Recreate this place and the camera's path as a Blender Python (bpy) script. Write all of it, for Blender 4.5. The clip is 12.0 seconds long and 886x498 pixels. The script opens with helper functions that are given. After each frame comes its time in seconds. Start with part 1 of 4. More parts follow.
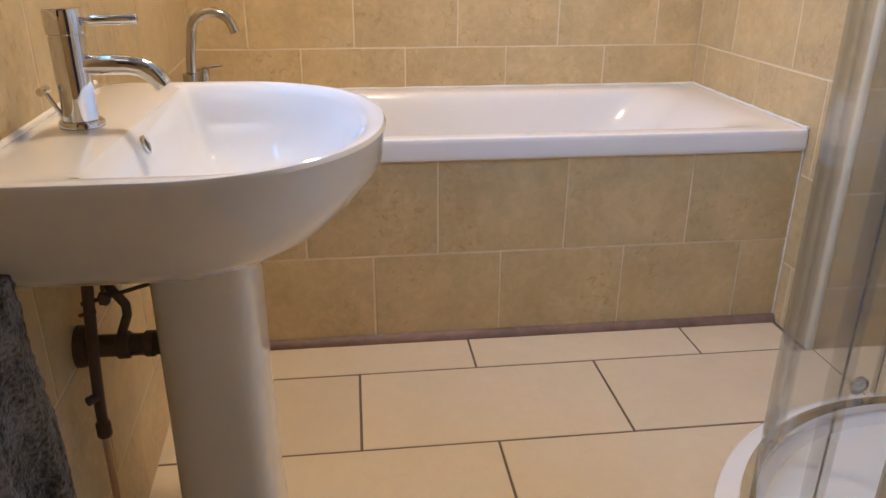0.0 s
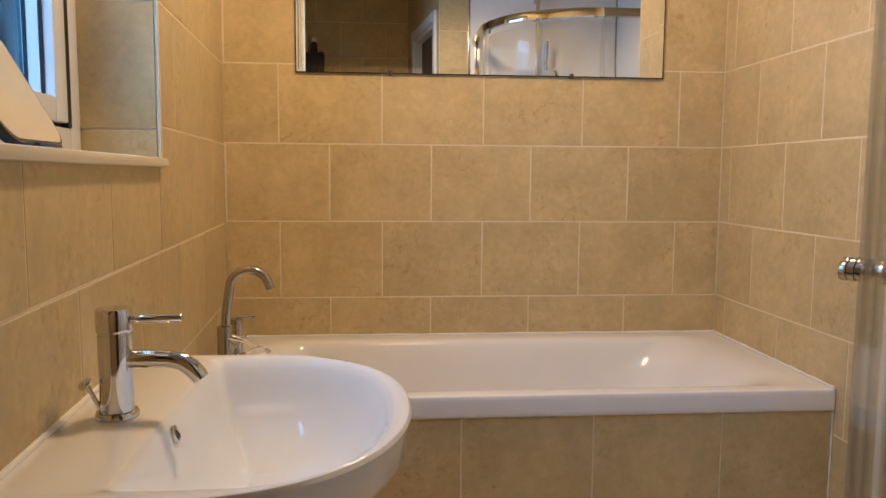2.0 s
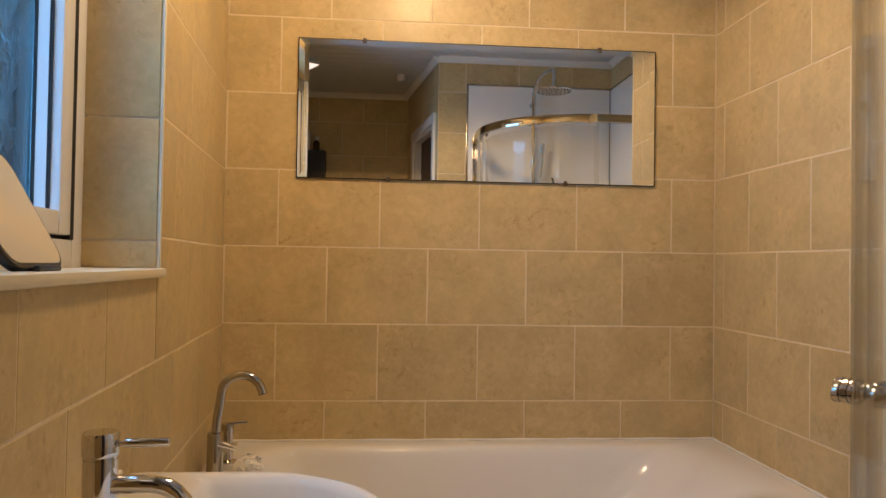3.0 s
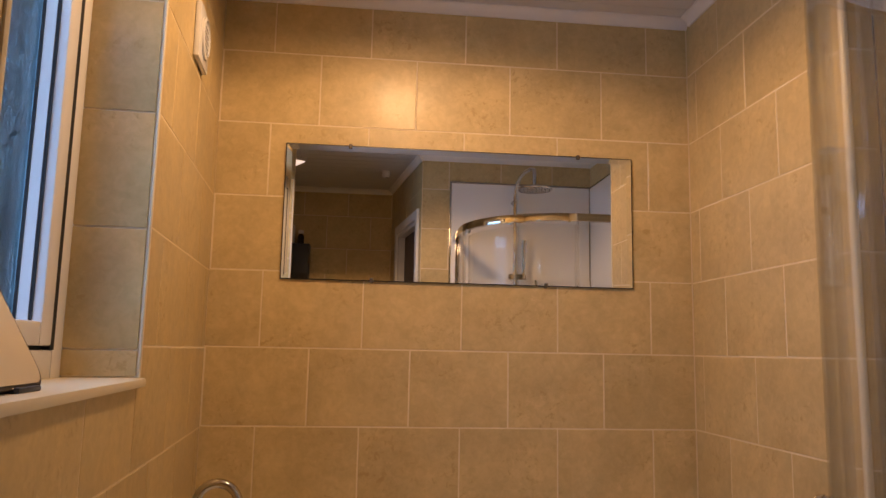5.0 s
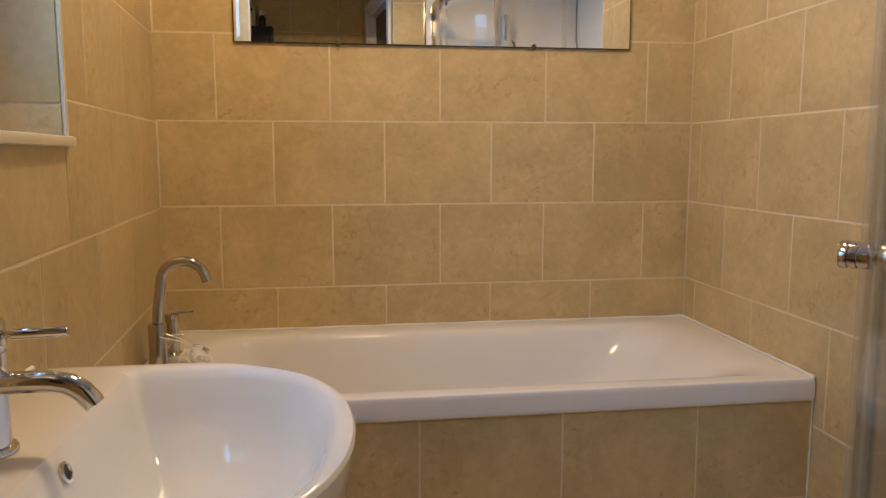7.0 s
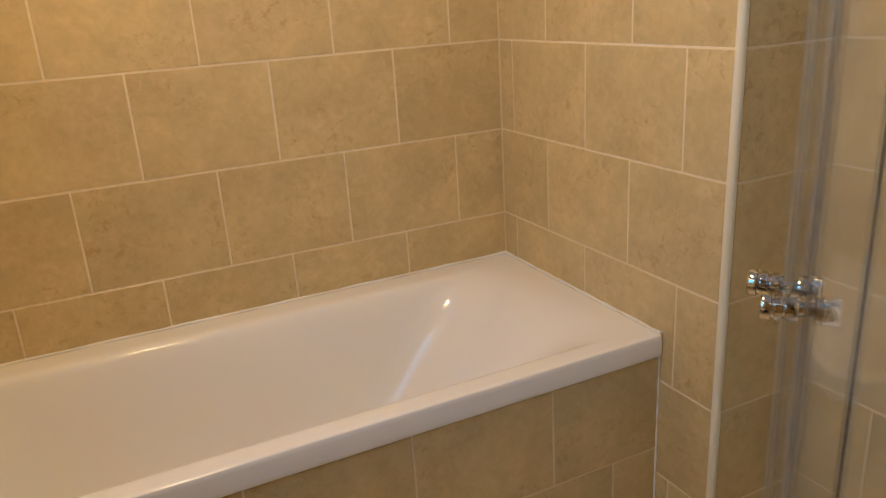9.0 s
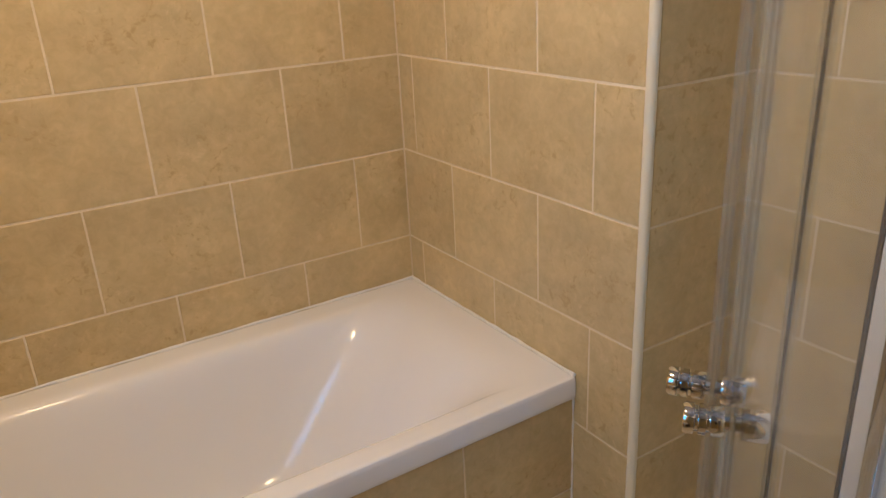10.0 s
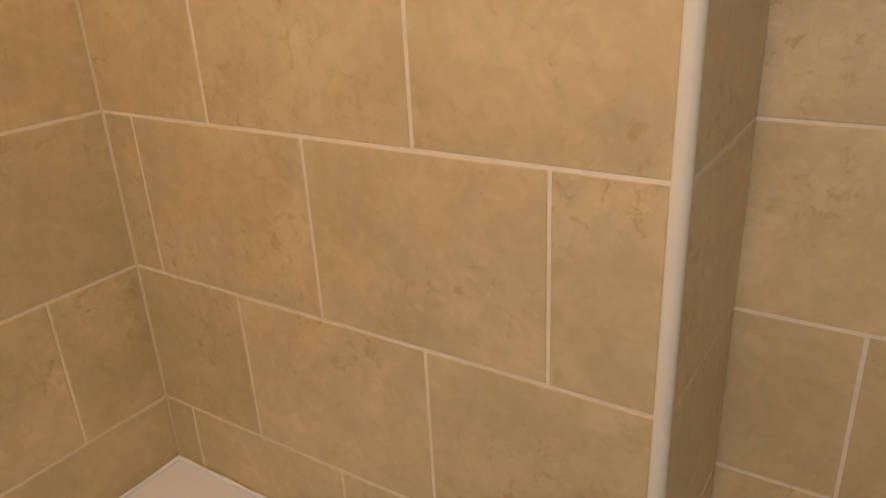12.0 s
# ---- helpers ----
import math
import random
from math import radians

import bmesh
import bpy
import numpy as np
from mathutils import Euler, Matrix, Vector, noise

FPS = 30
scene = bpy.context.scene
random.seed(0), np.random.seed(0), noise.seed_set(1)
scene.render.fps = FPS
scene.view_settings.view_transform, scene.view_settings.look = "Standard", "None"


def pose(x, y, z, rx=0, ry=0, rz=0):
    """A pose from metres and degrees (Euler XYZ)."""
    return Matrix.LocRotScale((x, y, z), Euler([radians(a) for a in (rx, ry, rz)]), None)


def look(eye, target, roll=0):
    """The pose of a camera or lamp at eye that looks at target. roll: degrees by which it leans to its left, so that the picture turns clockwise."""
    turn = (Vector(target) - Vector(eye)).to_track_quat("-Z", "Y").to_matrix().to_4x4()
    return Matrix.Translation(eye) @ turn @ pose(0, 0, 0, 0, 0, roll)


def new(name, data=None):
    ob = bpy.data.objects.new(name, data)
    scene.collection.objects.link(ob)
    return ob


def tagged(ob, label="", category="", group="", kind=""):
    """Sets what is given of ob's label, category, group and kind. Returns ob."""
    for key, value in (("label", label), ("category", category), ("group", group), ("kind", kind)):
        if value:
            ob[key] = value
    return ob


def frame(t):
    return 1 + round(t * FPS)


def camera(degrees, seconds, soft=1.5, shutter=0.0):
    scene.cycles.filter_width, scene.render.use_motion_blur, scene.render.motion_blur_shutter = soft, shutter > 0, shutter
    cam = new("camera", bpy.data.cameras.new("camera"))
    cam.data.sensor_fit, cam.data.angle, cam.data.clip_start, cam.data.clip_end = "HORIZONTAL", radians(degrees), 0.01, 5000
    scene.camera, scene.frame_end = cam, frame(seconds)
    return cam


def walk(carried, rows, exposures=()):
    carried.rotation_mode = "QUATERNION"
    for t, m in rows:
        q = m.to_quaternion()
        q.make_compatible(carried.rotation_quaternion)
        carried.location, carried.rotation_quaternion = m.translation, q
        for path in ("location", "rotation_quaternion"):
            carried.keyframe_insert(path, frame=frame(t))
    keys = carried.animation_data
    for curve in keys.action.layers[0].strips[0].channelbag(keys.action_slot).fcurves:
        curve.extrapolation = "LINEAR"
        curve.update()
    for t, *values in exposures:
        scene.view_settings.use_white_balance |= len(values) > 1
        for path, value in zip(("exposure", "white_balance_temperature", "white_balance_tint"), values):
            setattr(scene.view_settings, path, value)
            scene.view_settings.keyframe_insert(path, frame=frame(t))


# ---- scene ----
cam = camera(62.0, 12.0)
PATH = [
    (0, (0.106, 0.12, 0.985), (0.328, 1.957, 0.227), 0.2),
    (0.5, (0.103, 0.122, 0.995), (0.337, 1.98, 0.294), 0.6),
    (1, (0.106, 0.123, 1.026), (0.316, 2.038, 0.486), 0.2),
    (1.5, (0.098, 0.129, 1.06), (0.286, 2.089, 0.707), -0.1),
    (2, (0.104, 0.122, 1.091), (0.276, 2.105, 0.891), 0.4),
    (2.5, (0.109, 0.117, 1.113), (0.281, 2.108, 1.041), 0.7),
    (3, (0.113, 0.11, 1.139), (0.286, 2.102, 1.18), 0.9),
    (3.5, (0.114, 0.1, 1.156), (0.291, 2.087, 1.296), 1.0),
    (3.7, (0.111, 0.097, 1.162), (0.294, 2.081, 1.338), 1.2),
    (5.3, (0.113, 0.082, 1.188), (0.337, 2.05, 1.465), 0.8),
    (5.5, (0.113, 0.091, 1.18), (0.346, 2.064, 1.41), 0.5),
    (6, (0.12, 0.134, 1.143), (0.374, 2.116, 1.219), 0.3),
    (6.5, (0.124, 0.19, 1.108), (0.39, 2.17, 1.012), 0.2),
    (6.7, (0.128, 0.222, 1.087), (0.396, 2.196, 0.915), 0.1),
    (8.3, (0.161, 0.613, 1.153), (0.643, 2.508, 0.733), -4.0),
    (8.5, (0.17, 0.646, 1.196), (0.727, 2.506, 0.717), -4.8),
    (9, (0.182, 0.694, 1.309), (0.981, 2.412, 0.666), -3.6),
    (9.5, (0.227, 0.741, 1.384), (1.177, 2.354, 0.681), -3.0),
    (10, (0.299, 0.829, 1.406), (1.282, 2.415, 0.684), -3.0),
    (10.5, (0.322, 1.0, 1.405), (1.356, 2.549, 0.673), -2.3),
    (11, (0.377, 1.17, 1.413), (1.551, 2.598, 0.649), -2.1),
    (11.5, (0.512, 1.366, 1.396), (1.829, 2.66, 0.624), -2.3),
    (12, (0.629, 1.534, 1.402), (2.159, 2.566, 0.631), -2.9),
]
EXPOSURES = [(0, 0.46, 5050, 17), (1, 0.32, 5250, 19), (2, -0.1, 5850, 17), (2.5, -0.28, 6000, 16), (3.0, -0.45, 6350, 18),
             (3.5, -0.58, 6800, 24), (5.5, -0.7, 7350, 35), (6.0, -0.6, 6950, 35), (6.5, -0.4, 5900, 22), (8.5, -0.24, 6700, 13),
             (9.5, -0.12, 6050, 15), (10.0, -0.13, 5900, 15), (11, -0.26, 6350, 17), (12, -0.26, 6550, 19)]
walk(cam, [(t, look(eye, target, roll)) for t, eye, target, roll in PATH], EXPOSURES)

# ---- world and lights ----
world = bpy.data.worlds.new("world")
scene.world = world
world.use_nodes = True
wn = world.node_tree.nodes
sky = wn.new("ShaderNodeTexSky")
sky.sky_type, sky.sun_disc = "NISHITA", False
sky.sun_elevation, sky.sun_rotation = radians(35), radians(200)
wn["Background"].inputs["Strength"].default_value = 0.1
world.node_tree.links.new(sky.outputs["Color"], wn["Background"].inputs["Color"])

LAMP = (0.256, 1.675, 2.355)


def lamp(name, kind, m, energy, color, **kw):
    data = bpy.data.lights.new(name, kind)
    data.energy, data.color = energy, color
    for k, v in kw.items():
        if k == "radius":
            data.shadow_soft_size = v
        elif k == "cone":
            data.spot_size, data.spot_blend = radians(v[0]), v[1]
        elif k == "size":
            data.shape, data.size, data.size_y = "RECTANGLE", v[0], v[1]
    ob = new(name, data)
    ob.matrix_world = m
    return ob


lamp("downlight_beam", "SPOT", look(LAMP, (LAMP[0], LAMP[1] + 0.15, 0)), 60, (1.0, 0.69, 0.335), radius=0.11, cone=(167, 0.30))
# daylight from the sky, in the opening of the frosted window
lamp("window_daylight", "AREA", look((-0.585, 1.290, 1.63), (0.415, 1.349, 1.40)), 11.5, (0.27, 0.58, 1.0), size=(0.56, 0.80))

# ---- materials ----


def material(name):
    m = bpy.data.materials.new(name)
    m.use_nodes = True
    n, l = m.node_tree.nodes, m.node_tree.links
    return m, n, l, n["Principled BSDF"]


def node(n, kind, **kw):
    q = n.new("ShaderNode" + kind)
    for k, v in kw.items():
        q.inputs[k.replace("_", " ")].default_value = v
    return q


def ramp(n, l, src, stops):
    r = n.new("ShaderNodeValToRGB")
    e = r.color_ramp.elements
    while len(e) < len(stops):
        e.new(0.5)
    for q, (p, c) in zip(e, stops):
        q.position, q.color = p, (*c, 1)
    l.new(src, r.inputs["Fac"])
    return r.outputs["Color"]


def plain(name, color, rough, metal=0.0, wear=0.06, scale=30, bump=0.0, coat=0.0, ior=1.45):
    m, n, l, b = material(name)
    tc = n.new("ShaderNodeTexCoord")
    a = node(n, "TexNoise", Scale=scale, Detail=6, Roughness=0.6)
    c = node(n, "TexNoise", Scale=scale * 0.12, Detail=3)
    l.new(tc.outputs["Object"], a.inputs["Vector"])
    l.new(tc.outputs["Object"], c.inputs["Vector"])
    mix = node(n, "Math")
    mix.operation = "ADD"
    l.new(a.outputs["Fac"], mix.inputs[0])
    l.new(c.outputs["Fac"], mix.inputs[1])
    lo = tuple(v * (1 - wear) for v in color)
    hi = tuple(min(1, v * (1 + wear)) for v in color)
    half = node(n, "Math")
    half.operation = "MULTIPLY"
    half.inputs[1].default_value = 0.5
    l.new(mix.outputs[0], half.inputs[0])
    l.new(ramp(n, l, half.outputs[0], [(0.3, lo), (0.7, hi)]), b.inputs["Base Color"])
    rr = node(n, "MapRange")
    rr.inputs["To Min"].default_value, rr.inputs["To Max"].default_value = rough * 0.8, min(1, rough * 1.25)
    l.new(c.outputs["Fac"], rr.inputs["Value"])
    l.new(rr.outputs["Result"], b.inputs["Roughness"])
    b.inputs["Metallic"].default_value = metal
    b.inputs["IOR"].default_value = ior
    b.inputs["Coat Weight"].default_value = coat
    if bump:
        bp = node(n, "Bump", Strength=bump, Distance=0.002)
        l.new(a.outputs["Fac"], bp.inputs["Height"])
        l.new(bp.outputs["Normal"], b.inputs["Normal"])
    return m


def stone_tile(name, base, rough, contrast, fleck, bump, coat=0.2):
    """Glazed ceramic with a mottled limestone print; each tile is cut from another part of it."""
    m, n, l, b = material(name)
    tc, oi = n.new("ShaderNodeTexCoord"), n.new("ShaderNodeObjectInfo")
    off = node(n, "VectorMath")
    off.operation = "ADD"
    spread = node(n, "VectorMath")
    spread.operation = "SCALE"
    spread.inputs["Scale"].default_value = 37.0
    comb = n.new("ShaderNodeCombineXYZ")
    for k in range(3):
        l.new(oi.outputs["Random"], comb.inputs[k])
    l.new(comb.outputs[0], spread.inputs[0])
    l.new(tc.outputs["Object"], off.inputs[0])
    l.new(spread.outputs[0], off.inputs[1])
    cloud = node(n, "TexNoise", Scale=7.0, Detail=5, Roughness=0.58, Distortion=0.4)
    grain = node(n, "TexNoise", Scale=42.0, Detail=5, Roughness=0.6, Distortion=0.6)
    pits = node(n, "TexNoise", Scale=46.0, Detail=4, Roughness=0.62, Distortion=0.5)
    patch = node(n, "TexNoise", Scale=5.5, Detail=2)
    for q in (cloud, grain, pits, patch):
        l.new(off.outputs[0], q.inputs["Vector"])
    d, h = tuple(v * (1 - contrast) for v in base), tuple(min(1, v * (1 + contrast)) for v in base)
    c1 = ramp(n, l, cloud.outputs["Fac"], [(0.30, d), (0.5, base), (0.70, h)])
    c2 = ramp(n, l, grain.outputs["Fac"], [(0.35, (0.90, 0.89, 0.86)), (0.65, (1.07, 1.07, 1.08))])
    mul = n.new("ShaderNodeMix")
    mul.data_type, mul.blend_type = "RGBA", "MULTIPLY"
    mul.inputs["Factor"].default_value = min(0.7, contrast * 6)
    l.new(c1, mul.inputs["A"])
    l.new(c2, mul.inputs["B"])
    # clusters of darker flecks, with pale specks between them
    fl = n.new("ShaderNodeMix")
    fl.data_type = "RGBA"
    spots = ramp(n, l, pits.outputs["Fac"], [(0.56, (0, 0, 0)), (0.66, (1, 1, 1))])
    where = ramp(n, l, patch.outputs["Fac"], [(0.46, (0, 0, 0)), (0.62, (fleck, fleck, fleck))])
    both = n.new("ShaderNodeMix")
    both.data_type, both.blend_type = "RGBA", "MULTIPLY"
    both.inputs["Factor"].default_value = 1.0
    l.new(spots, both.inputs["A"])
    l.new(where, both.inputs["B"])
    l.new(both.outputs["Result"], fl.inputs["Factor"])
    l.new(mul.outputs["Result"], fl.inputs["A"])
    fl.inputs["B"].default_value = (base[0] * 0.72, base[1] * 0.62, base[2] * 0.5, 1)
    pale = n.new("ShaderNodeMix")
    pale.data_type = "RGBA"
    specks = ramp(n, l, pits.outputs["Fac"], [(0.32, (fleck, fleck, fleck)), (0.42, (0, 0, 0))])
    both2 = n.new("ShaderNodeMix")
    both2.data_type, both2.blend_type = "RGBA", "MULTIPLY"
    both2.inputs["Factor"].default_value = 1.0
    l.new(specks, both2.inputs["A"])
    l.new(where, both2.inputs["B"])
    l.new(both2.outputs["Result"], pale.inputs["Factor"])
    l.new(fl.outputs["Result"], pale.inputs["A"])
    pale.inputs["B"].default_value = (min(1, base[0] * 1.3), min(1, base[1] * 1.3), min(1, base[2] * 1.4), 1)
    tint = n.new("ShaderNodeHueSaturation")
    val = node(n, "MapRange")
    val.inputs["To Min"].default_value, val.inputs["To Max"].default_value = 0.96, 1.04
    l.new(oi.outputs["Random"], val.inputs["Value"])
    l.new(val.outputs["Result"], tint.inputs["Value"])
    l.new(pale.outputs["Result"], tint.inputs["Color"])
    l.new(tint.outputs["Color"], b.inputs["Base Color"])
    b.inputs["Specular IOR Level"].default_value = 0.5
    b.inputs["Coat Weight"].default_value, b.inputs["Coat Roughness"].default_value = coat, 0.16
    rr = node(n, "MapRange")
    rr.inputs["To Min"].default_value, rr.inputs["To Max"].default_value = rough * 0.75, rough * 1.3
    l.new(cloud.outputs["Fac"], rr.inputs["Value"])
    l.new(rr.outputs["Result"], b.inputs["Roughness"])
    bp = node(n, "Bump", Strength=bump, Distance=0.0012)
    l.new(pits.outputs["Fac"], bp.inputs["Height"])
    l.new(bp.outputs["Normal"], b.inputs["Normal"])
    return m


def clear_glass(name, tint, rough=0.0, milk=0.0):
    """A pane: light goes straight through, with a Fresnel gloss on top."""
    m = bpy.data.materials.new(name)
    m.use_nodes = True
    n, l = m.node_tree.nodes, m.node_tree.links
    n.remove(n["Principled BSDF"])
    tr = node(n, "BsdfTransparent", Color=(*tint, 1))
    gl = node(n, "BsdfGlossy", Roughness=rough)
    lw = n.new("ShaderNodeLayerWeight")
    pw = node(n, "Math")
    pw.operation, pw.inputs[1].default_value = "POWER", 4.0
    l.new(lw.outputs["Facing"], pw.inputs[0])
    fr = node(n, "MapRange")
    fr.inputs["To Min"].default_value, fr.inputs["To Max"].default_value = 0.03, 0.45
    l.new(pw.outputs[0], fr.inputs["Value"])
    mix = n.new("ShaderNodeMixShader")
    l.new(fr.outputs["Result"], mix.inputs[0])
    l.new(tr.outputs[0], mix.inputs[1])
    l.new(gl.outputs[0], mix.inputs[2])
    if milk:
        df = node(n, "BsdfDiffuse", Color=(0.85, 0.84, 0.82, 1))
        soft = node(n, "MixShader", Fac=milk)
        l.new(mix.outputs[0], soft.inputs[1])
        l.new(df.outputs[0], soft.inputs[2])
        mix = soft
    l.new(mix.outputs[0], n["Material Output"].inputs["Surface"])
    return m


TILE = stone_tile("beige_wall_tile", (0.58, 0.445, 0.225), 0.42, 0.12, 0.62, 0.12, 0.10)
FLOOR_TILE = stone_tile("cream_floor_tile", (0.68, 0.57, 0.405), 0.36, 0.03, 0.10, 0.08, 0.1)
GROUT = plain("cream_grout", (0.75, 0.635, 0.445), 0.85, wear=0.12, scale=60, bump=0.3)
FLOOR_GROUT = plain("brown_grout", (0.16, 0.12, 0.085), 0.9, wear=0.2, scale=60, bump=0.3)
ACRYLIC = plain("white_acrylic", (0.84, 0.83, 0.82), 0.15, wear=0.01, scale=4, coat=0.3)
CERAMIC = plain("white_glazed_ceramic", (0.85, 0.84, 0.81), 0.06, wear=0.01, scale=4, coat=0.5)
CHROME = plain("chrome", (0.66, 0.65, 0.64), 0.05, metal=1.0, wear=0.03, scale=40)
STEEL = plain("dull_chrome", (0.50, 0.48, 0.45), 0.14, metal=1.0, wear=0.05, scale=80)
MIRROR = plain("silvered_mirror", (0.93, 0.94, 0.91), 0.0, metal=1.0, wear=0.01, scale=3)
UPVC = plain("white_upvc", (0.70, 0.70, 0.70), 0.25, wear=0.02, scale=12)
TRIM = plain("cream_tile_trim", (0.74, 0.67, 0.50), 0.3, wear=0.03, scale=20)
SEALANT = plain("white_silicone", (0.84, 0.82, 0.78), 0.4, wear=0.05, scale=50)
GASKET = plain("black_gasket", (0.012, 0.012, 0.014), 0.6, wear=0.2)
PANEL = plain("white_shower_board", (0.88, 0.87, 0.85), 0.18, wear=0.015, scale=6)
PAINT = plain("white_paint", (0.78, 0.77, 0.75), 0.45, wear=0.03, scale=25, bump=0.05)
CEILING = plain("pale_ceiling_board", (0.62, 0.62, 0.62), 0.5, wear=0.04, scale=20)
PLASTER = plain("bare_plaster", (0.62, 0.56, 0.48), 0.9, wear=0.1, scale=15)
SKIRT = plain("taupe_trim_strip", (0.21, 0.135, 0.105), 0.5, wear=0.45, scale=26)
PIPE = plain("dark_plastic_pipe", (0.085, 0.062, 0.045), 0.45, wear=0.25, scale=40)
COPPER = plain("dull_chromed_pipe", (0.62, 0.50, 0.40), 0.3, metal=1.0, wear=0.2, scale=50)
WOOD = plain("dark_door_wood", (0.10, 0.06, 0.04), 0.5, wear=0.3, scale=14)
BLACK = plain("black_plastic", (0.015, 0.014, 0.014), 0.35, wear=0.2)
NAVY = plain("navy_plastic", (0.015, 0.028, 0.06), 0.4, wear=0.2)
SOAP = plain("white_bottle_plastic", (0.75, 0.73, 0.70), 0.3, wear=0.04)
AMBER = plain("dark_brown_glass", (0.05, 0.025, 0.012), 0.12, wear=0.2)
GLASS = clear_glass("shower_glass", (0.98, 0.985, 0.98))
SEAL = clear_glass("clear_plastic_seal", (0.97, 0.97, 0.96), rough=0.08, milk=0.05)
CREAM = plain("cream_glossy_plain", (0.74, 0.64, 0.46), 0.12, wear=0.04, scale=8, coat=0.4)
PUFF = plain("white_nylon_net", (0.92, 0.90, 0.88), 0.6, wear=0.05)


def towel_material():
    m, n, l, b = material("charcoal_terry")
    tc = n.new("ShaderNodeTexCoord")
    a = node(n, "TexNoise", Scale=190, Detail=3)
    c = node(n, "TexNoise", Scale=25, Detail=4)
    for q in (a, c):
        l.new(tc.outputs["Object"], q.inputs["Vector"])
    mx = node(n, "Math")
    mx.operation = "MULTIPLY"
    l.new(a.outputs["Fac"], mx.inputs[0])
    l.new(c.outputs["Fac"], mx.inputs[1])
    l.new(ramp(n, l, mx.outputs[0], [(0.16, (0.014, 0.014, 0.015)), (0.36, (0.21, 0.20, 0.19))]), b.inputs["Base Color"])
    b.inputs["Roughness"].default_value = 1.0
    b.inputs["Sheen Weight"].default_value = 0.4
    bp = node(n, "Bump", Strength=0.9, Distance=0.004)
    l.new(a.outputs["Fac"], bp.inputs["Height"])
    l.new(bp.outputs["Normal"], b.inputs["Normal"])
    return m


def frosted_glass():
    """Patterned obscure glass: swirling raised lines that bend the daylight."""
    m = bpy.data.materials.new("patterned_obscure_glass")
    m.use_nodes = True
    n, l = m.node_tree.nodes, m.node_tree.links
    n.remove(n["Principled BSDF"])
    tc = n.new("ShaderNodeTexCoord")
    wv = node(n, "TexWave", Scale=16, Distortion=22, Detail=2, Detail_Scale=1.6)
    l.new(tc.outputs["Object"], wv.inputs["Vector"])
    bp = node(n, "Bump", Strength=0.16, Distance=0.002)
    l.new(wv.outputs["Fac"], bp.inputs["Height"])
    rf = node(n, "BsdfRefraction", Color=(0.40, 0.60, 0.65, 1), Roughness=0.42, IOR=1.2)
    gl = node(n, "BsdfGlossy", Roughness=0.08)
    fr = node(n, "Fresnel", IOR=1.5)
    for q in (rf, gl, fr):
        l.new(bp.outputs["Normal"], q.inputs["Normal"])
    mix = n.new("ShaderNodeMixShader")
    l.new(fr.outputs[0], mix.inputs[0])
    l.new(rf.outputs[0], mix.inputs[1])
    l.new(gl.outputs[0], mix.inputs[2])
    l.new(mix.outputs[0], n["Material Output"].inputs["Surface"])
    return m


def lamp_material(name, color, strength):
    m, n, l, b = material(name)
    b.inputs["Emission Color"].default_value = (*color, 1)
    b.inputs["Emission Strength"].default_value = strength
    b.inputs["Base Color"].default_value = (0.8, 0.8, 0.78, 1)
    return m


TOWEL = towel_material()
FROSTED = frosted_glass()
LENS = lamp_material("lit_lamp_lens", (1.0, 0.78, 0.52), 4.0)
DIFFUSER = lamp_material("lit_diffuser", (1.0, 0.88, 0.74), 1.5)

# ---- mesh helpers ----


def box(bm, x0, y0, z0, x1, y1, z1, r=0.0):
    """A box between two corners, its edges rounded by r."""
    q = bmesh.ops.create_cube(bm, size=1)["verts"]
    for v in q:
        v.co = Vector((x0 + (v.co.x + 0.5) * (x1 - x0), y0 + (v.co.y + 0.5) * (y1 - y0), z0 + (v.co.z + 0.5) * (z1 - z0)))
    if r:
        e = list({e for v in q for e in v.link_edges})
        bmesh.ops.bevel(bm, geom=e, offset=r, segments=2, affect="EDGES", profile=0.6)
    return bm


def loft(bm, rings, cap0=True, cap1=True, closed=True):
    rows = [[bm.verts.new(p) for p in r] for r in rings]
    k = len(rows[0])
    for a, b in zip(rows, rows[1:]):
        for i in range(k if closed else k - 1):
            bm.faces.new((a[i], a[(i + 1) % k], b[(i + 1) % k], b[i]))
    if cap0:
        bm.faces.new(rows[0][::-1])
    if cap1:
        bm.faces.new(rows[-1])
    return bm


def lathe(bm, profile, base, axis=(0, 0, 1), k=28):
    """profile: (radius, height) pairs turned round an axis through base."""
    turn = Vector(axis).to_track_quat("Z", "Y").to_matrix()
    rings = [[Vector(base) + turn @ Vector((r * math.cos(2 * math.pi * i / k), r * math.sin(2 * math.pi * i / k), h)) for i in range(k)] for r, h in profile]
    return loft(bm, rings)


def tube(bm, points, radius, k=14):
    """A pipe along points; radius: one, or one a point."""
    pts = [Vector(p) for p in points]
    rad = radius if isinstance(radius, (list, tuple)) else [radius] * len(pts)
    rings, side = [], None
    for i, p in enumerate(pts):
        way = (pts[min(i + 1, len(pts) - 1)] - pts[max(i - 1, 0)]).normalized()
        if side is None:
            side = way.orthogonal().normalized()
        side = (side - way * side.dot(way)).normalized()
        up = way.cross(side)
        rings.append([p + rad[i] * (math.cos(2 * math.pi * j / k) * side + math.sin(2 * math.pi * j / k) * up) for j in range(k)])
    return loft(bm, rings)


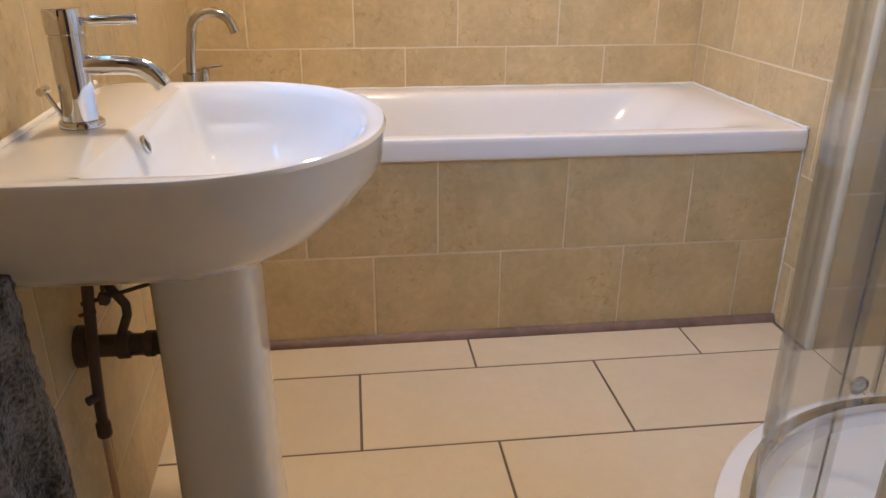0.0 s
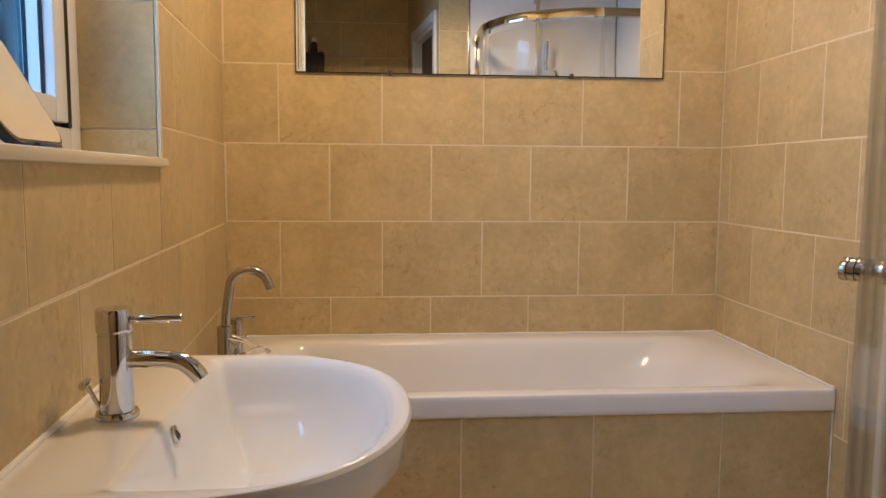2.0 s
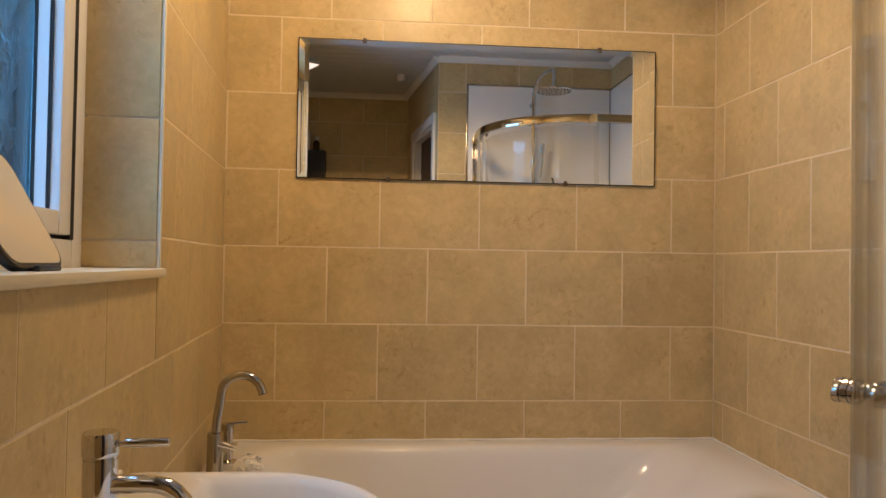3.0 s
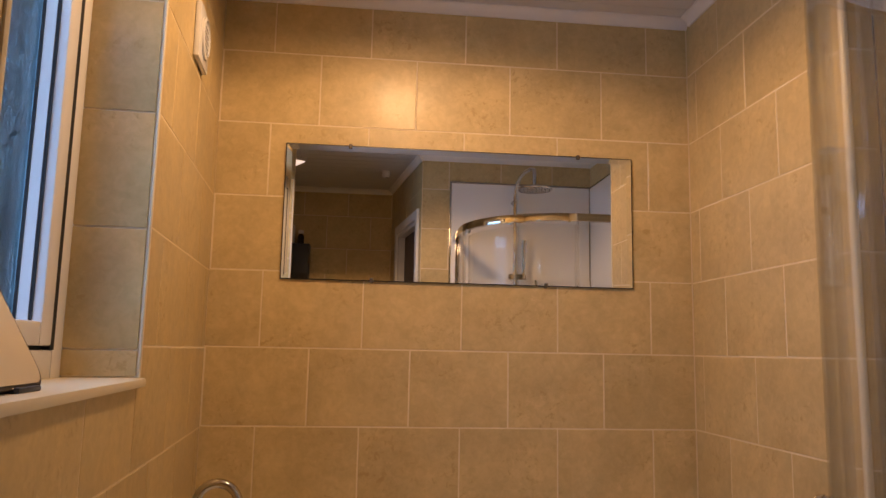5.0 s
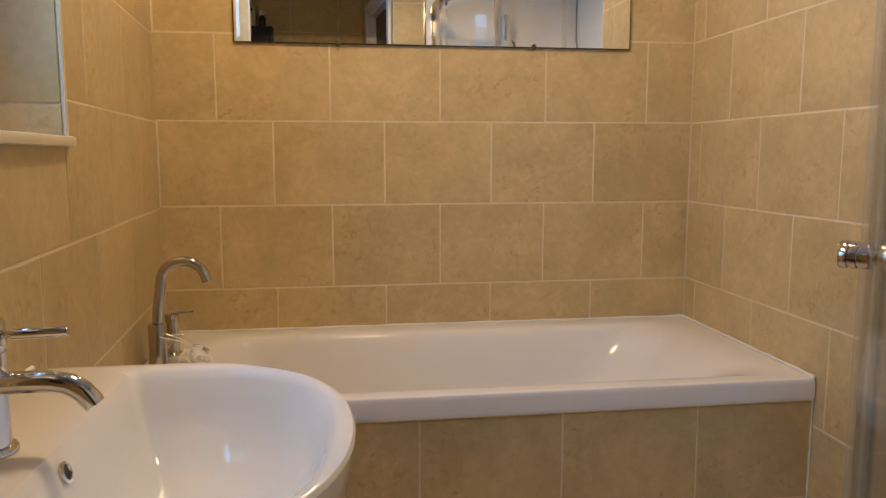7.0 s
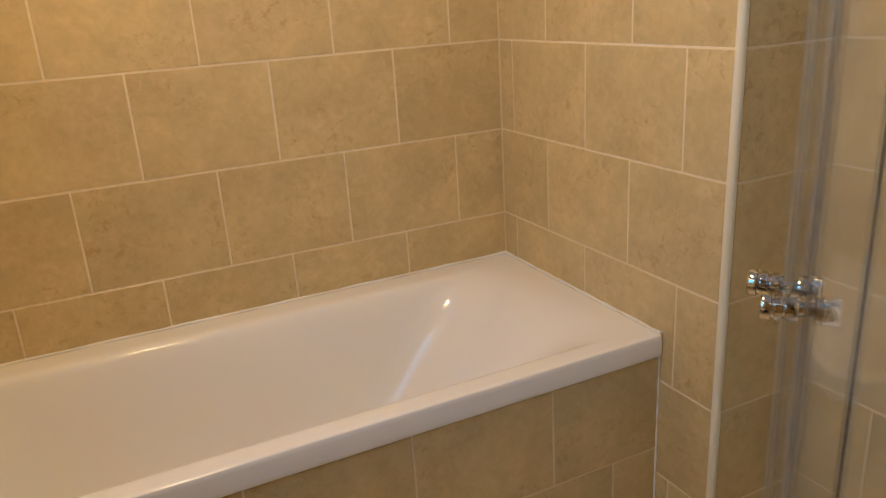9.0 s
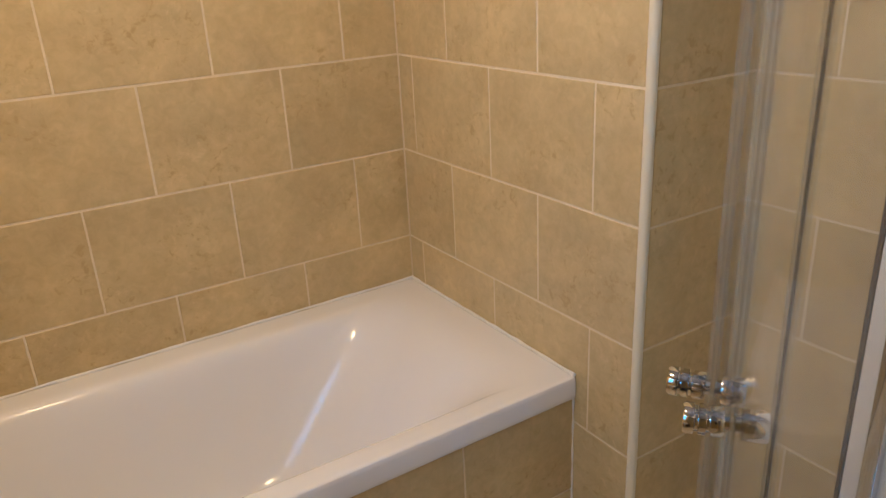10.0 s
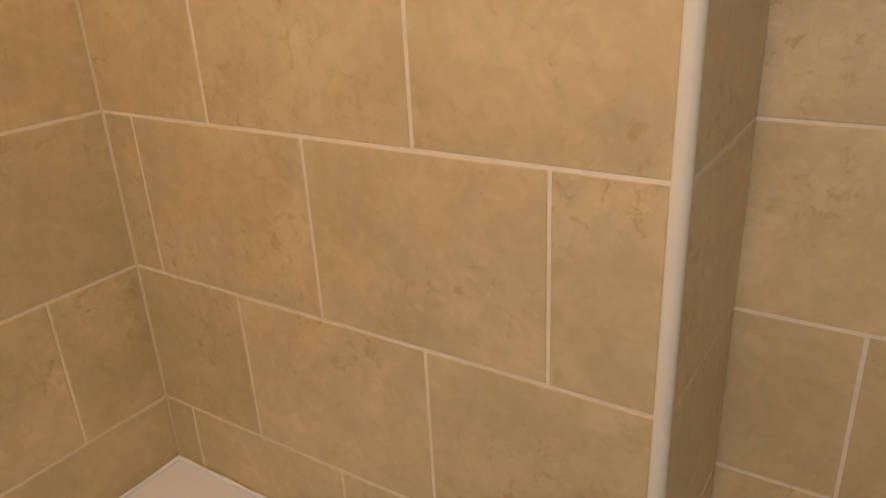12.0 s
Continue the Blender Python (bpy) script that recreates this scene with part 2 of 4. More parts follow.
def arc(c, r, a0, a1, n, z=None, plane="xy"):
    out = []
    for i in range(n + 1):
        a = radians(a0 + (a1 - a0) * i / n)
        u, v = r * math.cos(a), r * math.sin(a)
        out.append(Vector((c[0] + u, c[1] + v, c[2])) if plane == "xy" else Vector((c[0] + u, c[1], c[2] + v)))
    return out


def world_of(ob):
    m = ob.matrix_basis.copy()
    while ob.parent:
        ob = ob.parent
        m = ob.matrix_basis @ m
    return m


def part(name, bm, mat, parent=None, label="", smooth=True, kind=""):
    """One mesh object, from a bmesh in world places, under a thing or part."""
    if parent is not None:
        bmesh.ops.transform(bm, matrix=world_of(parent).inverted(), verts=bm.verts)
    bmesh.ops.recalc_face_normals(bm, faces=bm.faces)
    me = bpy.data.meshes.new(name)
    bm.to_mesh(me)
    bm.free()
    me.materials.append(mat)
    if smooth:
        me.shade_smooth()
        me.set_sharp_from_angle(angle=radians(40))
    ob = new(name, me)
    ob.parent = parent
    if label or kind:
        tagged(ob, label=label, kind=kind)
    return ob


def thing(name, place, label, category, group="", kind=""):
    ob = new(name)
    ob.location = place
    ob.empty_display_size = 0.05
    return tagged(ob, label, category, group, kind)


def bm_():
    return bmesh.new()


# ---- structure ----
XE, YN, ZC = 1.27, 2.57, 2.42      # bath-end wall, mirror wall, ceiling
XS, YS = 1.555, 0.50               # shower's two walls
YR = 1.70                          # the return beside the shower
PU, PV, GAP, THICK = 0.3335, 0.253, 0.0046, 0.006
ZROW = 1.19
tile_meshes = {}


def tile_mesh(rects, mat, flat=False):
    """A tile, or the rest of one that is cut round an opening; back on y = -THICK, face on y = 0."""
    key = (tuple(tuple(round(v, 4) for v in r) for r in rects), mat.name, flat)
    if key in tile_meshes:
        return tile_meshes[key]
    verts, faces = [], []
    for u0, u1, v0, v1 in rects:
        e = 0.0012 if len(rects) == 1 else 0.0
        s = len(verts)
        for y, q in ((-THICK, 0), (-0.0010, 0), (0, e)):
            verts += [(u0 + q, y, v0 + q), (u1 - q, y, v0 + q), (u1 - q, y, v1 - q), (u0 + q, y, v1 - q)]
        for a in (0, 4):
            faces += [(s + a + i, s + a + (i + 1) % 4, s + a + 4 + (i + 1) % 4, s + a + 4 + i) for i in range(4)]
        faces.append((s + 8, s + 9, s + 10, s + 11))
    if flat:
        verts = [(a, c, b) for a, b, c in verts]
    me = bpy.data.meshes.new("tile")
    me.from_pydata(verts, [], faces)
    me.materials.append(mat)
    bmx = bm_()
    bmx.from_mesh(me)
    bmesh.ops.recalc_face_normals(bmx, faces=bmx.faces)
    bmx.to_mesh(me)
    bmx.free()
    tile_meshes[key] = me
    return me


def without(rect, holes):
    """What is left of a rectangle outside the holes, as rectangles."""
    u0, u1, v0, v1 = rect
    us = sorted({u0, u1, *(u for h in holes for u in h[:2] if u0 < u < u1)})
    vs = sorted({v0, v1, *(v for h in holes for v in h[2:] if v0 < v < v1)})
    out = []
    for a, b in zip(us, us[1:]):
        col = []
        for c, d in zip(vs, vs[1:]):
            m = ((a + b) / 2, (c + d) / 2)
            if not any(h[0] < m[0] < h[1] and h[2] < m[1] < h[3] for h in holes):
                if col and abs(col[-1][3] - c) < 1e-6:
                    col[-1][3] = d
                else:
                    col.append([a, b, c, d])
        out += col
    merged = []
    for r in out:
        for q in merged:
            if abs(q[1] - r[0]) < 1e-6 and abs(q[2] - r[2]) < 1e-6 and abs(q[3] - r[3]) < 1e-6:
                q[1] = r[1]
                break
        else:
            merged.append(list(r))
    return merged


tile_jobs = []


def tiled_wall(name, x, y, turn, length, label, joint_even, joint_odd, z0=0.0, z1=ZC, holes=(), depth=0.10, zref=ZROW, tiles=None, seed=1):
    """A wall with its face along local x, looking to local y; its tiles are laid later."""
    bm = bm_()
    for a, b, c, d in without((0, length, z0, z1), holes):
        box(bm, a, -depth, c, b, -0.0010, d)
    ob = part(name, bm, GROUT, None, smooth=False)
    ob.matrix_basis = pose(x, y, 0, 0, 0, turn)
    tagged(ob, label, "wall", kind="structure")
    tile_jobs.append((ob, tiles or (0, length, z0, z1), joint_even, joint_odd, zref, list(holes), seed))
    return ob


def lay_tiles(ob, field, even, odd, zref, holes, seed, pu=PU, pv=PV, gap=GAP, mat=None, name="tile", flat=False):
    rnd = random.Random(seed)
    u0, u1, v0, v1 = field
    k0, k1 = math.floor((v0 - zref) / pv), math.ceil((v1 - zref) / pv)
    for k in range(k0, k1):
        j = even if k % 2 == 0 else odd
        for i in range(math.floor((u0 - j) / pu), math.ceil((u1 - j) / pu)):
            r = [max(u0, j + i * pu), min(u1, j + (i + 1) * pu), max(v0, zref + k * pv), min(v1, zref + (k + 1) * pv)]
            r = [r[0] + gap / 2, r[1] - gap / 2, r[2] + gap / 2, r[3] - gap / 2]
            if r[1] - r[0] < 0.008 or r[3] - r[2] < 0.008:
                continue
            rs = [q for q in without(r, holes) if q[1] - q[0] > 0.004 and q[3] - q[2] > 0.004]
            if not rs:
                continue
            cu, cv = r[0], r[2]
            me = tile_mesh([(q[0] - cu, q[1] - cu, q[2] - cv, q[3] - cv) for q in rs], mat or TILE, flat)
            t = new(name, me)
            t.parent = ob
            lift = rnd.uniform(-0.0003, 0.0003)
            t.location = (cu, lift, cv) if not flat else (cu, cv, lift)
            w = 0.0012 if not flat else 0.0006
            t.rotation_euler = (rnd.uniform(-w, w), rnd.uniform(-0.0006, 0.0006), rnd.uniform(-w, w))
            if flat:
                t.rotation_euler = (rnd.uniform(-w, w), rnd.uniform(-w, w), 0)


# mirror wall: local x runs against world x
wall_north = tiled_wall("wall_north", XE + 0.40, YN, 180, XE + 0.40 + 0.395, "beige stone-look tiled wall behind the bath", (XE + 0.40 - 1.115) % PU, (XE + 0.40 + 0.057) % PU, tiles=(0.40, XE + 0.40 + 0.395, 0, ZC), seed=2)
# bath-end wall: local x runs with world y
wall_east = tiled_wall("wall_east", XE, YR + 0.013, 90, YN - YR - 0.013, "beige stone-look tiled wall at the end of the bath", (2.335 - YR - 0.013) % PU, (2.502 - YR - 0.013) % PU, depth=0.40, seed=3)
wall_return = tiled_wall("wall_east_return", XS + 0.0, YR, 180, XS - XE - 0.013, "narrow beige tiled return beside the shower", 0.0, 0.0, depth=0.012, seed=4)
wall_shower = tiled_wall("wall_shower_side", XS, YS - 0.02, 90, YR - YS + 0.032, "beige tiled wall beside the glass shower", (1.545 - YS + 0.02) % PU, (1.38 - YS + 0.02) % PU, depth=0.12, seed=5)
XP = 0.462
wall_south = tiled_wall("wall_shower_back", XP, YS, 0, XS - XP + 0.12, "beige tiled wall behind the white shower boards", 0.17, 0.0, depth=0.10, tiles=(0, XS - XP, 0, ZC), seed=6)
# window wall, slightly out of square
SKEW = 3.4
WX, WY = -0.3925, 2.57
cs, sn = math.cos(radians(SKEW)), math.sin(radians(SKEW))
WLEN = 1.700
WIN = (0.885, 1.668, 1.115, 2.14)   # the opening: along the wall from the corner, and up


def west(u, n, z):
    """A point of the window wall: u from the corner, n into the room."""
    return Vector((WX + u * sn + n * cs, WY - u * cs + n * sn, z))


wall_west = tiled_wall("wall_west", WX, WY, -90 + SKEW, WLEN, "beige tiled window wall beside the basin", (WY - 1.164) % PU, (WY - 1.33) % PU, holes=[WIN], depth=0.26, zref=ZROW - 0.005, seed=7)
wall_hall_west = tiled_wall("wall_entrance_west", -0.62, 0.90, -90, 1.51, "beige tiled wall of the entrance", 0.1, 0.26, depth=0.10, seed=8)
YF = -0.60
wall_far = tiled_wall("wall_far", -0.72, YF, 0, 1.385, "beige tiled wall at the far end of the entrance", 0.033, 0.2085, depth=0.10, tiles=(0.1, 1.185, 0, ZC), seed=9)
wall_jog = tiled_wall("wall_entrance_jog", -0.2925, 0.866, 180, 0.3275, "narrow beige tiled end of the window wall", 0.02, 0.18, depth=0.03, seed=12)
# entrance wall with the door, running from the far wall to the shower's pier
hang = math.degrees(math.atan2(XP - 0.318, YS - YF))
HLEN = math.hypot(XP - 0.318, YS - YF)
DOOR = (0.30, 0.99, -0.1, 2.03)


wall_hall_east = tiled_wall("wall_entrance_east", 0.318, YF, 90 - hang, HLEN - 0.0, "beige tiled entrance wall with a white door frame", 0.11, 0.27, holes=[DOOR], depth=0.10, seed=10)

bm = bm_()
box(bm, -0.75, -0.8, -0.12, 1.80, 2.75, -0.0016)
floor = part("floor", bm, FLOOR_GROUT, None, smooth=False)
tagged(floor, "cream stone-look floor tiles with dark brown grout", "floor", kind="structure")

bm = bm_()
box(bm, -0.75, -0.8, ZC + 0.008, 1.80, 2.75, ZC + 0.12)
for k in range(34):
    box(bm, -0.72, -0.72 + k * 0.1, ZC, 1.72, -0.72 + k * 0.1 + 0.096, ZC + 0.0075)
ceiling = part("ceiling", bm, CEILING, None, smooth=False)
tagged(ceiling, "pale grooved board ceiling", "ceiling", kind="structure")


def coving(name, a, b, inward):
    """A small moulded strip under the ceiling from a to b."""
    a, b, w = Vector(a), Vector(b), Vector(inward)
    prof = [(0, 0), (0.034, 0), (0.034, -0.006), (0.024, -0.010), (0.012, -0.022), (0.008, -0.036), (0, -0.036)]
    bm = bm_()
    loft(bm, [[p + w * (q[0] + 0.001) + Vector((0, 0, ZC - 0.001 + q[1])) for q in prof] for p in (a, b)])
    return tagged(part(name, bm, PAINT, None), "white moulded ceiling trim", "trim", kind="structure")


coving("trim", (-0.39, YN, 0), (XE, YN, 0), (0, -1, 0))
coving("trim", (XE, YR, 0), (XE, YN - 0.036, 0), (-1, 0, 0))
coving("trim", west(0.036, 0, 0).to_2d().to_3d(), west(WLEN, 0, 0).to_2d().to_3d(), (1, 0, 0))
coving("trim", (-0.62, YF, 0), (0.318, YF, 0), (0, 1, 0))
coving("trim", (XP, YS, 0), (XS, YS, 0), (0, 1, 0))
coving("trim", (XS, YS + 0.036, 0), (XS, YR, 0), (-1, 0, 0))
coving("trim", (0.318, YF + 0.036, 0), (XP, YS, 0), (-0.994, 0.11, 0))

# corner bead where the bath-end wall meets the return
bm = bm_()
ring = [Vector((XE - 0.001, YR + 0.013, 0)), Vector((XE - 0.002, YR + 0.006, 0)), Vector((XE + 0.0005, YR + 0.001, 0)), Vector((XE + 0.006, YR - 0.002, 0)), Vector((XE + 0.013, YR - 0.001, 0)), Vector((XE + 0.013, YR + 0.013, 0))]
loft(bm, [[p + Vector((0, 0, z)) for p in ring] for z in (0.0, ZC - 0.002)])
tagged(part("corner_trim", bm, TRIM, None), "cream plastic corner bead on the tiled edge", "trim", kind="structure")

# ---- window ----
U0, U1, ZB, ZT = WIN
NF = -0.150                        # the frame's face, behind the wall's face


def wbox(bm, u0, u1, n0, n1, z0, z1, r=0.0):
    """A box in the window wall's own directions."""
    q = bm_()
    box(q, u0, n0, z0, u1, n1, z1, r)
    for v in q.verts:
        v.co = west(v.co.x, v.co.y, v.co.z)
    me = bpy.data.meshes.new("t")
    q.to_mesh(me)
    q.free()
    bm.from_mesh(me)
    bpy.data.meshes.remove(me)
    return bm


window = thing("window_1", west((U0 + U1) / 2, NF, ZB), "white plastic window with patterned obscure glass", "window", kind="structure")
FW = 0.066
bm = bm_()
wbox(bm, U0, U0 + FW, NF - 0.07, NF, ZB, ZT, 0.004)
wbox(bm, U1 - FW, U1, NF - 0.07, NF, ZB, ZT, 0.004)
wbox(bm, U0 + FW, U1 - FW, NF - 0.07, NF - 0.0005, ZB, ZB + 0.06, 0.004)
wbox(bm, U0 + FW, U1 - FW, NF - 0.07, NF - 0.0005, ZT - 0.07, ZT, 0.004)
part("window_frame", bm, UPVC, window)
S0, S1, SB, ST = U0 + FW + 0.022, U1 - FW - 0.022, ZB + 0.068, ZT - 0.078
bm = bm_()
for a, b, c, d in ((S0 - 0.0215, S0 - 0.0005, SB - 0.008, ST + 0.008), (S1 + 0.0005, S1 + 0.0215, SB - 0.008, ST + 0.008), (S0, S1, SB - 0.008, SB), (S0, S1, ST, ST + 0.008)):
    wbox(bm, a, b, NF - 0.06, NF + (0.002 if d - c > 0.1 else -0.012), c, d)
part("gasket", bm, GASKET, window, "black rubber seal", smooth=False)
SW = 0.060
sash = bm_()
for a, b, c, d, e in ((S0, S0 + SW, SB, ST, 0), (S1 - SW, S1, SB, ST, 0), (S0 + SW, S1 - SW, SB, SB + 0.045, 0.0006), (S0 + SW, S1 - SW, ST - 0.045, ST, 0.0006)):
    wbox(sash, a, b, NF - 0.065, NF + 0.004 - e, c, d, 0.005)
sash = part("sash", sash, UPVC, window)
G0, G1, GB, GT = S0 + SW, S1 - SW, SB + 0.045, ST - 0.045
bm = bm_()
for side, u in ((1, G0), (-1, G1)):
    for n0, n1, w in ((-0.020, -0.014, 0.003), (-0.047, -0.041, 0.005)):
        wbox(bm, min(u, u + side * w), max(u, u + side * w), NF + n0, NF + n1, GB, GT)
for z in (GB, GT - 0.004):
    wbox(bm, G0 + 0.006, G1 - 0.006, NF - 0.047, NF - 0.041, z, z + 0.004)
part("glazing_seal", bm, GASKET, sash, "black glazing seal", smooth=False)
bm = bm_()
for side, u in ((1, G0), (-1, G1)):
    wbox(bm, min(u, u + side * 0.004), max(u, u + side * 0.004), NF - 0.0405, NF - 0.0205, GB, GT)
part("glazing_bead", bm, UPVC, sash)
bm = bm_()
wbox(bm, G0 + 0.004, G1 - 0.004, NF - 0.052, NF - 0.047, GB, GT)
pane = part("pane", bm, FROSTED, sash, "patterned obscure glass pane", smooth=False)
pane.visible_shadow = False

# plain pale backdrop of overcast daylight outside the pane
bm = bm_()
wbox(bm, -2.2, U0 + 0.10, NF - 1.30, NF - 1.28, 0.2, 3.2)
tagged(part("backdrop", bm, lamp_material("overcast_daylight", (0.20, 0.48, 0.72), 1.1), None, smooth=False), "pale blue overcast daylight beyond the window", "backdrop", kind="structure")

# sill and tiled reveals
bm = bm_()
wbox(bm, U0 + 0.002, U1 - 0.002, NF + 0.001, 0.016, ZB - 0.012, ZB + 0.006, 0.006)
tagged(part("window_sill", bm, TRIM, None), "cream rounded sill board under the window", "window sill", kind="structure")
for side, u in ((1, U0), (-1, U1)):
    bm = bm_()
    wbox(bm, min(u, u + side * 0.010), max(u, u + side * 0.010), NF + 0.001, -0.003, ZB + 0.006, ZT - 0.008)
    rev = part("window_reveal", bm, GROUT, None, smooth=False)
    tagged(rev, "beige tiled window reveal", "wall", kind="structure")
    z = ZB + 0.007
    for zt in (ZROW - 0.012, ZROW - 0.012 + PV, ZROW - 0.012 + 2 * PV, ZROW - 0.012 + 3 * PV, ZT - 0.01):
        bm = bm_()
        wbox(bm, min(u + side * 0.008, u + side * 0.0135), max(u + side * 0.008, u + side * 0.0135), NF - 0.001, -0.005, z + GAP / 2, zt - GAP / 2, 0.0012)
        part("tile", bm, TILE, rev)
        z = zt
    bm = bm_()
    wbox(bm, u - 0.001 if side > 0 else u - 0.013, u + 0.013 if side > 0 else u + 0.001, -0.003, 0.0035, ZB + 0.006, ZT - 0.008, 0.003)
    tagged(part("reveal_trim", bm, TRIM, None), "cream plastic edge bead of the window reveal", "trim", kind="structure")
bm = bm_()
wbox(bm, U0, U1, NF + 0.001, -0.003, ZT - 0.008, ZT + 0.004)
tagged(part("window_head", bm, TILE, None, smooth=False), "beige tiled head of the window opening", "wall", kind="structure")

# a small tilted slab of unknown kind on the sill, its face one even cream
sill_slab = thing("tilted_slab", west(1.38, -0.07, ZB + 0.006), "small navy-backed tilted slab with a cream glossy face on the sill", "picture frame")


def slab(u0, u1, h0, h1, t0, t1, r, lean=29):
    """A rounded slab on the sill that leans back to the window."""
    bm = bm_()
    box(bm, u0, t0, h0, u1, t1, h1)
    es = [e for e in bm.edges if abs(e.verts[0].co.y - e.verts[1].co.y) > 1e-6]
    bmesh.ops.bevel(bm, geom=es, offset=r, segments=6, affect="EDGES", profile=0.5)
    m = Matrix.Rotation(radians(lean), 4, "X")
    for v in bm.verts:
        v.co = m @ v.co
    for v in bm.verts:
        v.co = west(v.co.x, v.co.y - 0.030, v.co.z + ZB + 0.012)
    return bm


part("frame", slab(1.335, 1.525, 0.0, 0.188, -0.012, 0.0, 0.034), NAVY, sill_slab)
part("rim", slab(1.3345, 1.5255, -0.0005, 0.1885, -0.003, 0.001, 0.0345), BLACK, sill_slab, "thin black rim")
part("face", slab(1.340, 1.520, 0.005, 0.183, 0.0, 0.002, 0.029), CREAM, sill_slab, "plain cream glossy face")
bm = bm_()
wbox(bm, 1.375, 1.455, -0.052, -0.022, ZB + 0.006, ZB + 0.014, 0.003)
part("foot", bm, NAVY, sill_slab)

# square extractor vent beside the mirror wall
vu, vz, vs = 0.475, 2.035, 0.078
vent = thing("extractor_vent", west(vu, 0, vz - vs), "white square extractor vent with a round grille on the tiles", "vent")
bm = bm_()
wbox(bm, vu - vs, vu + vs, 0.0005, 0.016, vz - vs, vz + vs, 0.006)
part("cover", bm, UPVC, vent)
bm = bm_()
lathe(bm, [(0.058, 0.0), (0.058, 0.006), (0.050, 0.008), (0.048, 0.002), (0.046, 0.0)], west(vu, 0.016, vz), (cs, sn, 0), 36)
part("ring", bm, UPVC, vent)
# the dark behind the slats is a black disc on the closed cover
bm = bm_()
lathe(bm, [(0.045, 0.0), (0.045, 0.002)], west(vu, 0.0165, vz), (cs, sn, 0), 36)
part("grille_shade", bm, BLACK, vent, "black disc for the shade behind the slats")
for k in range(5):
    h = -0.032 + 0.016 * k
    half = math.sqrt(0.044 ** 2 - h * h)
    bm = bm_()
    wbox(bm, vu - half, vu + half, 0.018, 0.022, vz + h - 0.004, vz + h + 0.004, 0.001)
    part("slat", bm, UPVC, vent)

# ---- wall mirror ----
mx0, mx1, mz0, mz1 = -0.160, 1.048, 1.419, 1.878
mirror = thing("wall_mirror", ((mx0 + mx1) / 2, YN, mz0), "wide rectangular wall mirror with small metal clips", "mirror")
bm = bm_()
BV = 0.018
lo = [Vector((mx0, 0, mz0)), Vector((mx1, 0, mz0)), Vector((mx1, 0, mz1)), Vector((mx0, 0, mz1))]
inn = [Vector((mx0 + BV, 0, mz0 + BV)), Vector((mx1 - BV, 0, mz0 + BV)), Vector((mx1 - BV, 0, mz1 - BV)), Vector((mx0 + BV, 0, mz1 - BV))]
loft(bm, [[p + Vector((0, YN - 0.003, 0)) for p in lo], [p + Vector((0, YN - 0.0080, 0)) for p in lo], [p + Vector((0, YN - 0.0087, 0)) for p in inn]])
part("mirror_glass", bm, MIRROR, mirror, smooth=False)
# plain black strips, 3 mm wide, round the glass
bm = bm_()
for a, b, c, d in ((mx0 - 0.003, mx1 + 0.003, mz0 - 0.003, mz0), (mx0 - 0.003, mx1 + 0.003, mz1, mz1 + 0.003), (mx0 - 0.003, mx0, mz0, mz1), (mx1, mx1 + 0.003, mz0, mz1)):
    box(bm, a, YN - 0.0078, c, b, YN - 0.0005, d)
part("dark_edge", bm, BLACK, mirror, "thin black strip along the mirror's edge", smooth=False)
for cx, cz, s in ((0.054, mz1, 1), (0.854, mz1, 1), (0.140, mz0, -1), (0.739, mz0, -1)):
    bm = bm_()
    box(bm, cx - 0.006, YN - 0.013, cz - 0.008, cx + 0.006, YN - 0.0005, cz + 0.008, 0.0025)
    part("clip", bm, PIPE, mirror, "small dark metal clip")

# ---- bath ----
BX0, BX1, BY0, BY1, BZ = -0.378, XE - 0.001, 1.868, YN - 0.001, 0.553
bath = thing("bathtub", ((BX0 + BX1) / 2, (BY0 + BY1) / 2, 0.0), "white acrylic built-in bath with a flat square rim", "bathtub")


def rounded(x0, x1, y0, y1, r, z, ns=14, nc=8):
    """A rounded rectangle, its points spread alike in every ring."""
    out = []
    for cx_, cy_, a0, (dx, dy), ln in ((x1 - r, y0 + r, -90, (0, 1), y1 - y0 - 2 * r), (x1 - r, y1 - r, 0, (-1, 0), x1 - x0 - 2 * r), (x0 + r, y1 - r, 90, (0, -1), y1 - y0 - 2 * r), (x0 + r, y0 + r, 180, (1, 0), x1 - x0 - 2 * r)):
        for i in range(nc + 1):
            a = radians(a0 + 90 * i / nc)
            out.append(Vector((cx_ + r * math.cos(a), cy_ + r * math.sin(a), z)))
        e = out[-1]
        out += [e + Vector((dx * ln * i / ns, dy * ln * i / ns, 0)) for i in range(1, ns)]
    return out


bm = bm_()
rings = [rounded(BX0 + q, BX1 - q, BY0 + q, BY1 - q, r, BZ - dz) for q, r, dz in ((0.008, 0.004, 0.057), (0.001, 0.004, 0.056), (0.0, 0.004, 0.050), (0.0, 0.005, 0.007), (0.0015, 0.006, 0.002), (0.006, 0.008, 0.0), (0.020, 0.02, 0.0))]
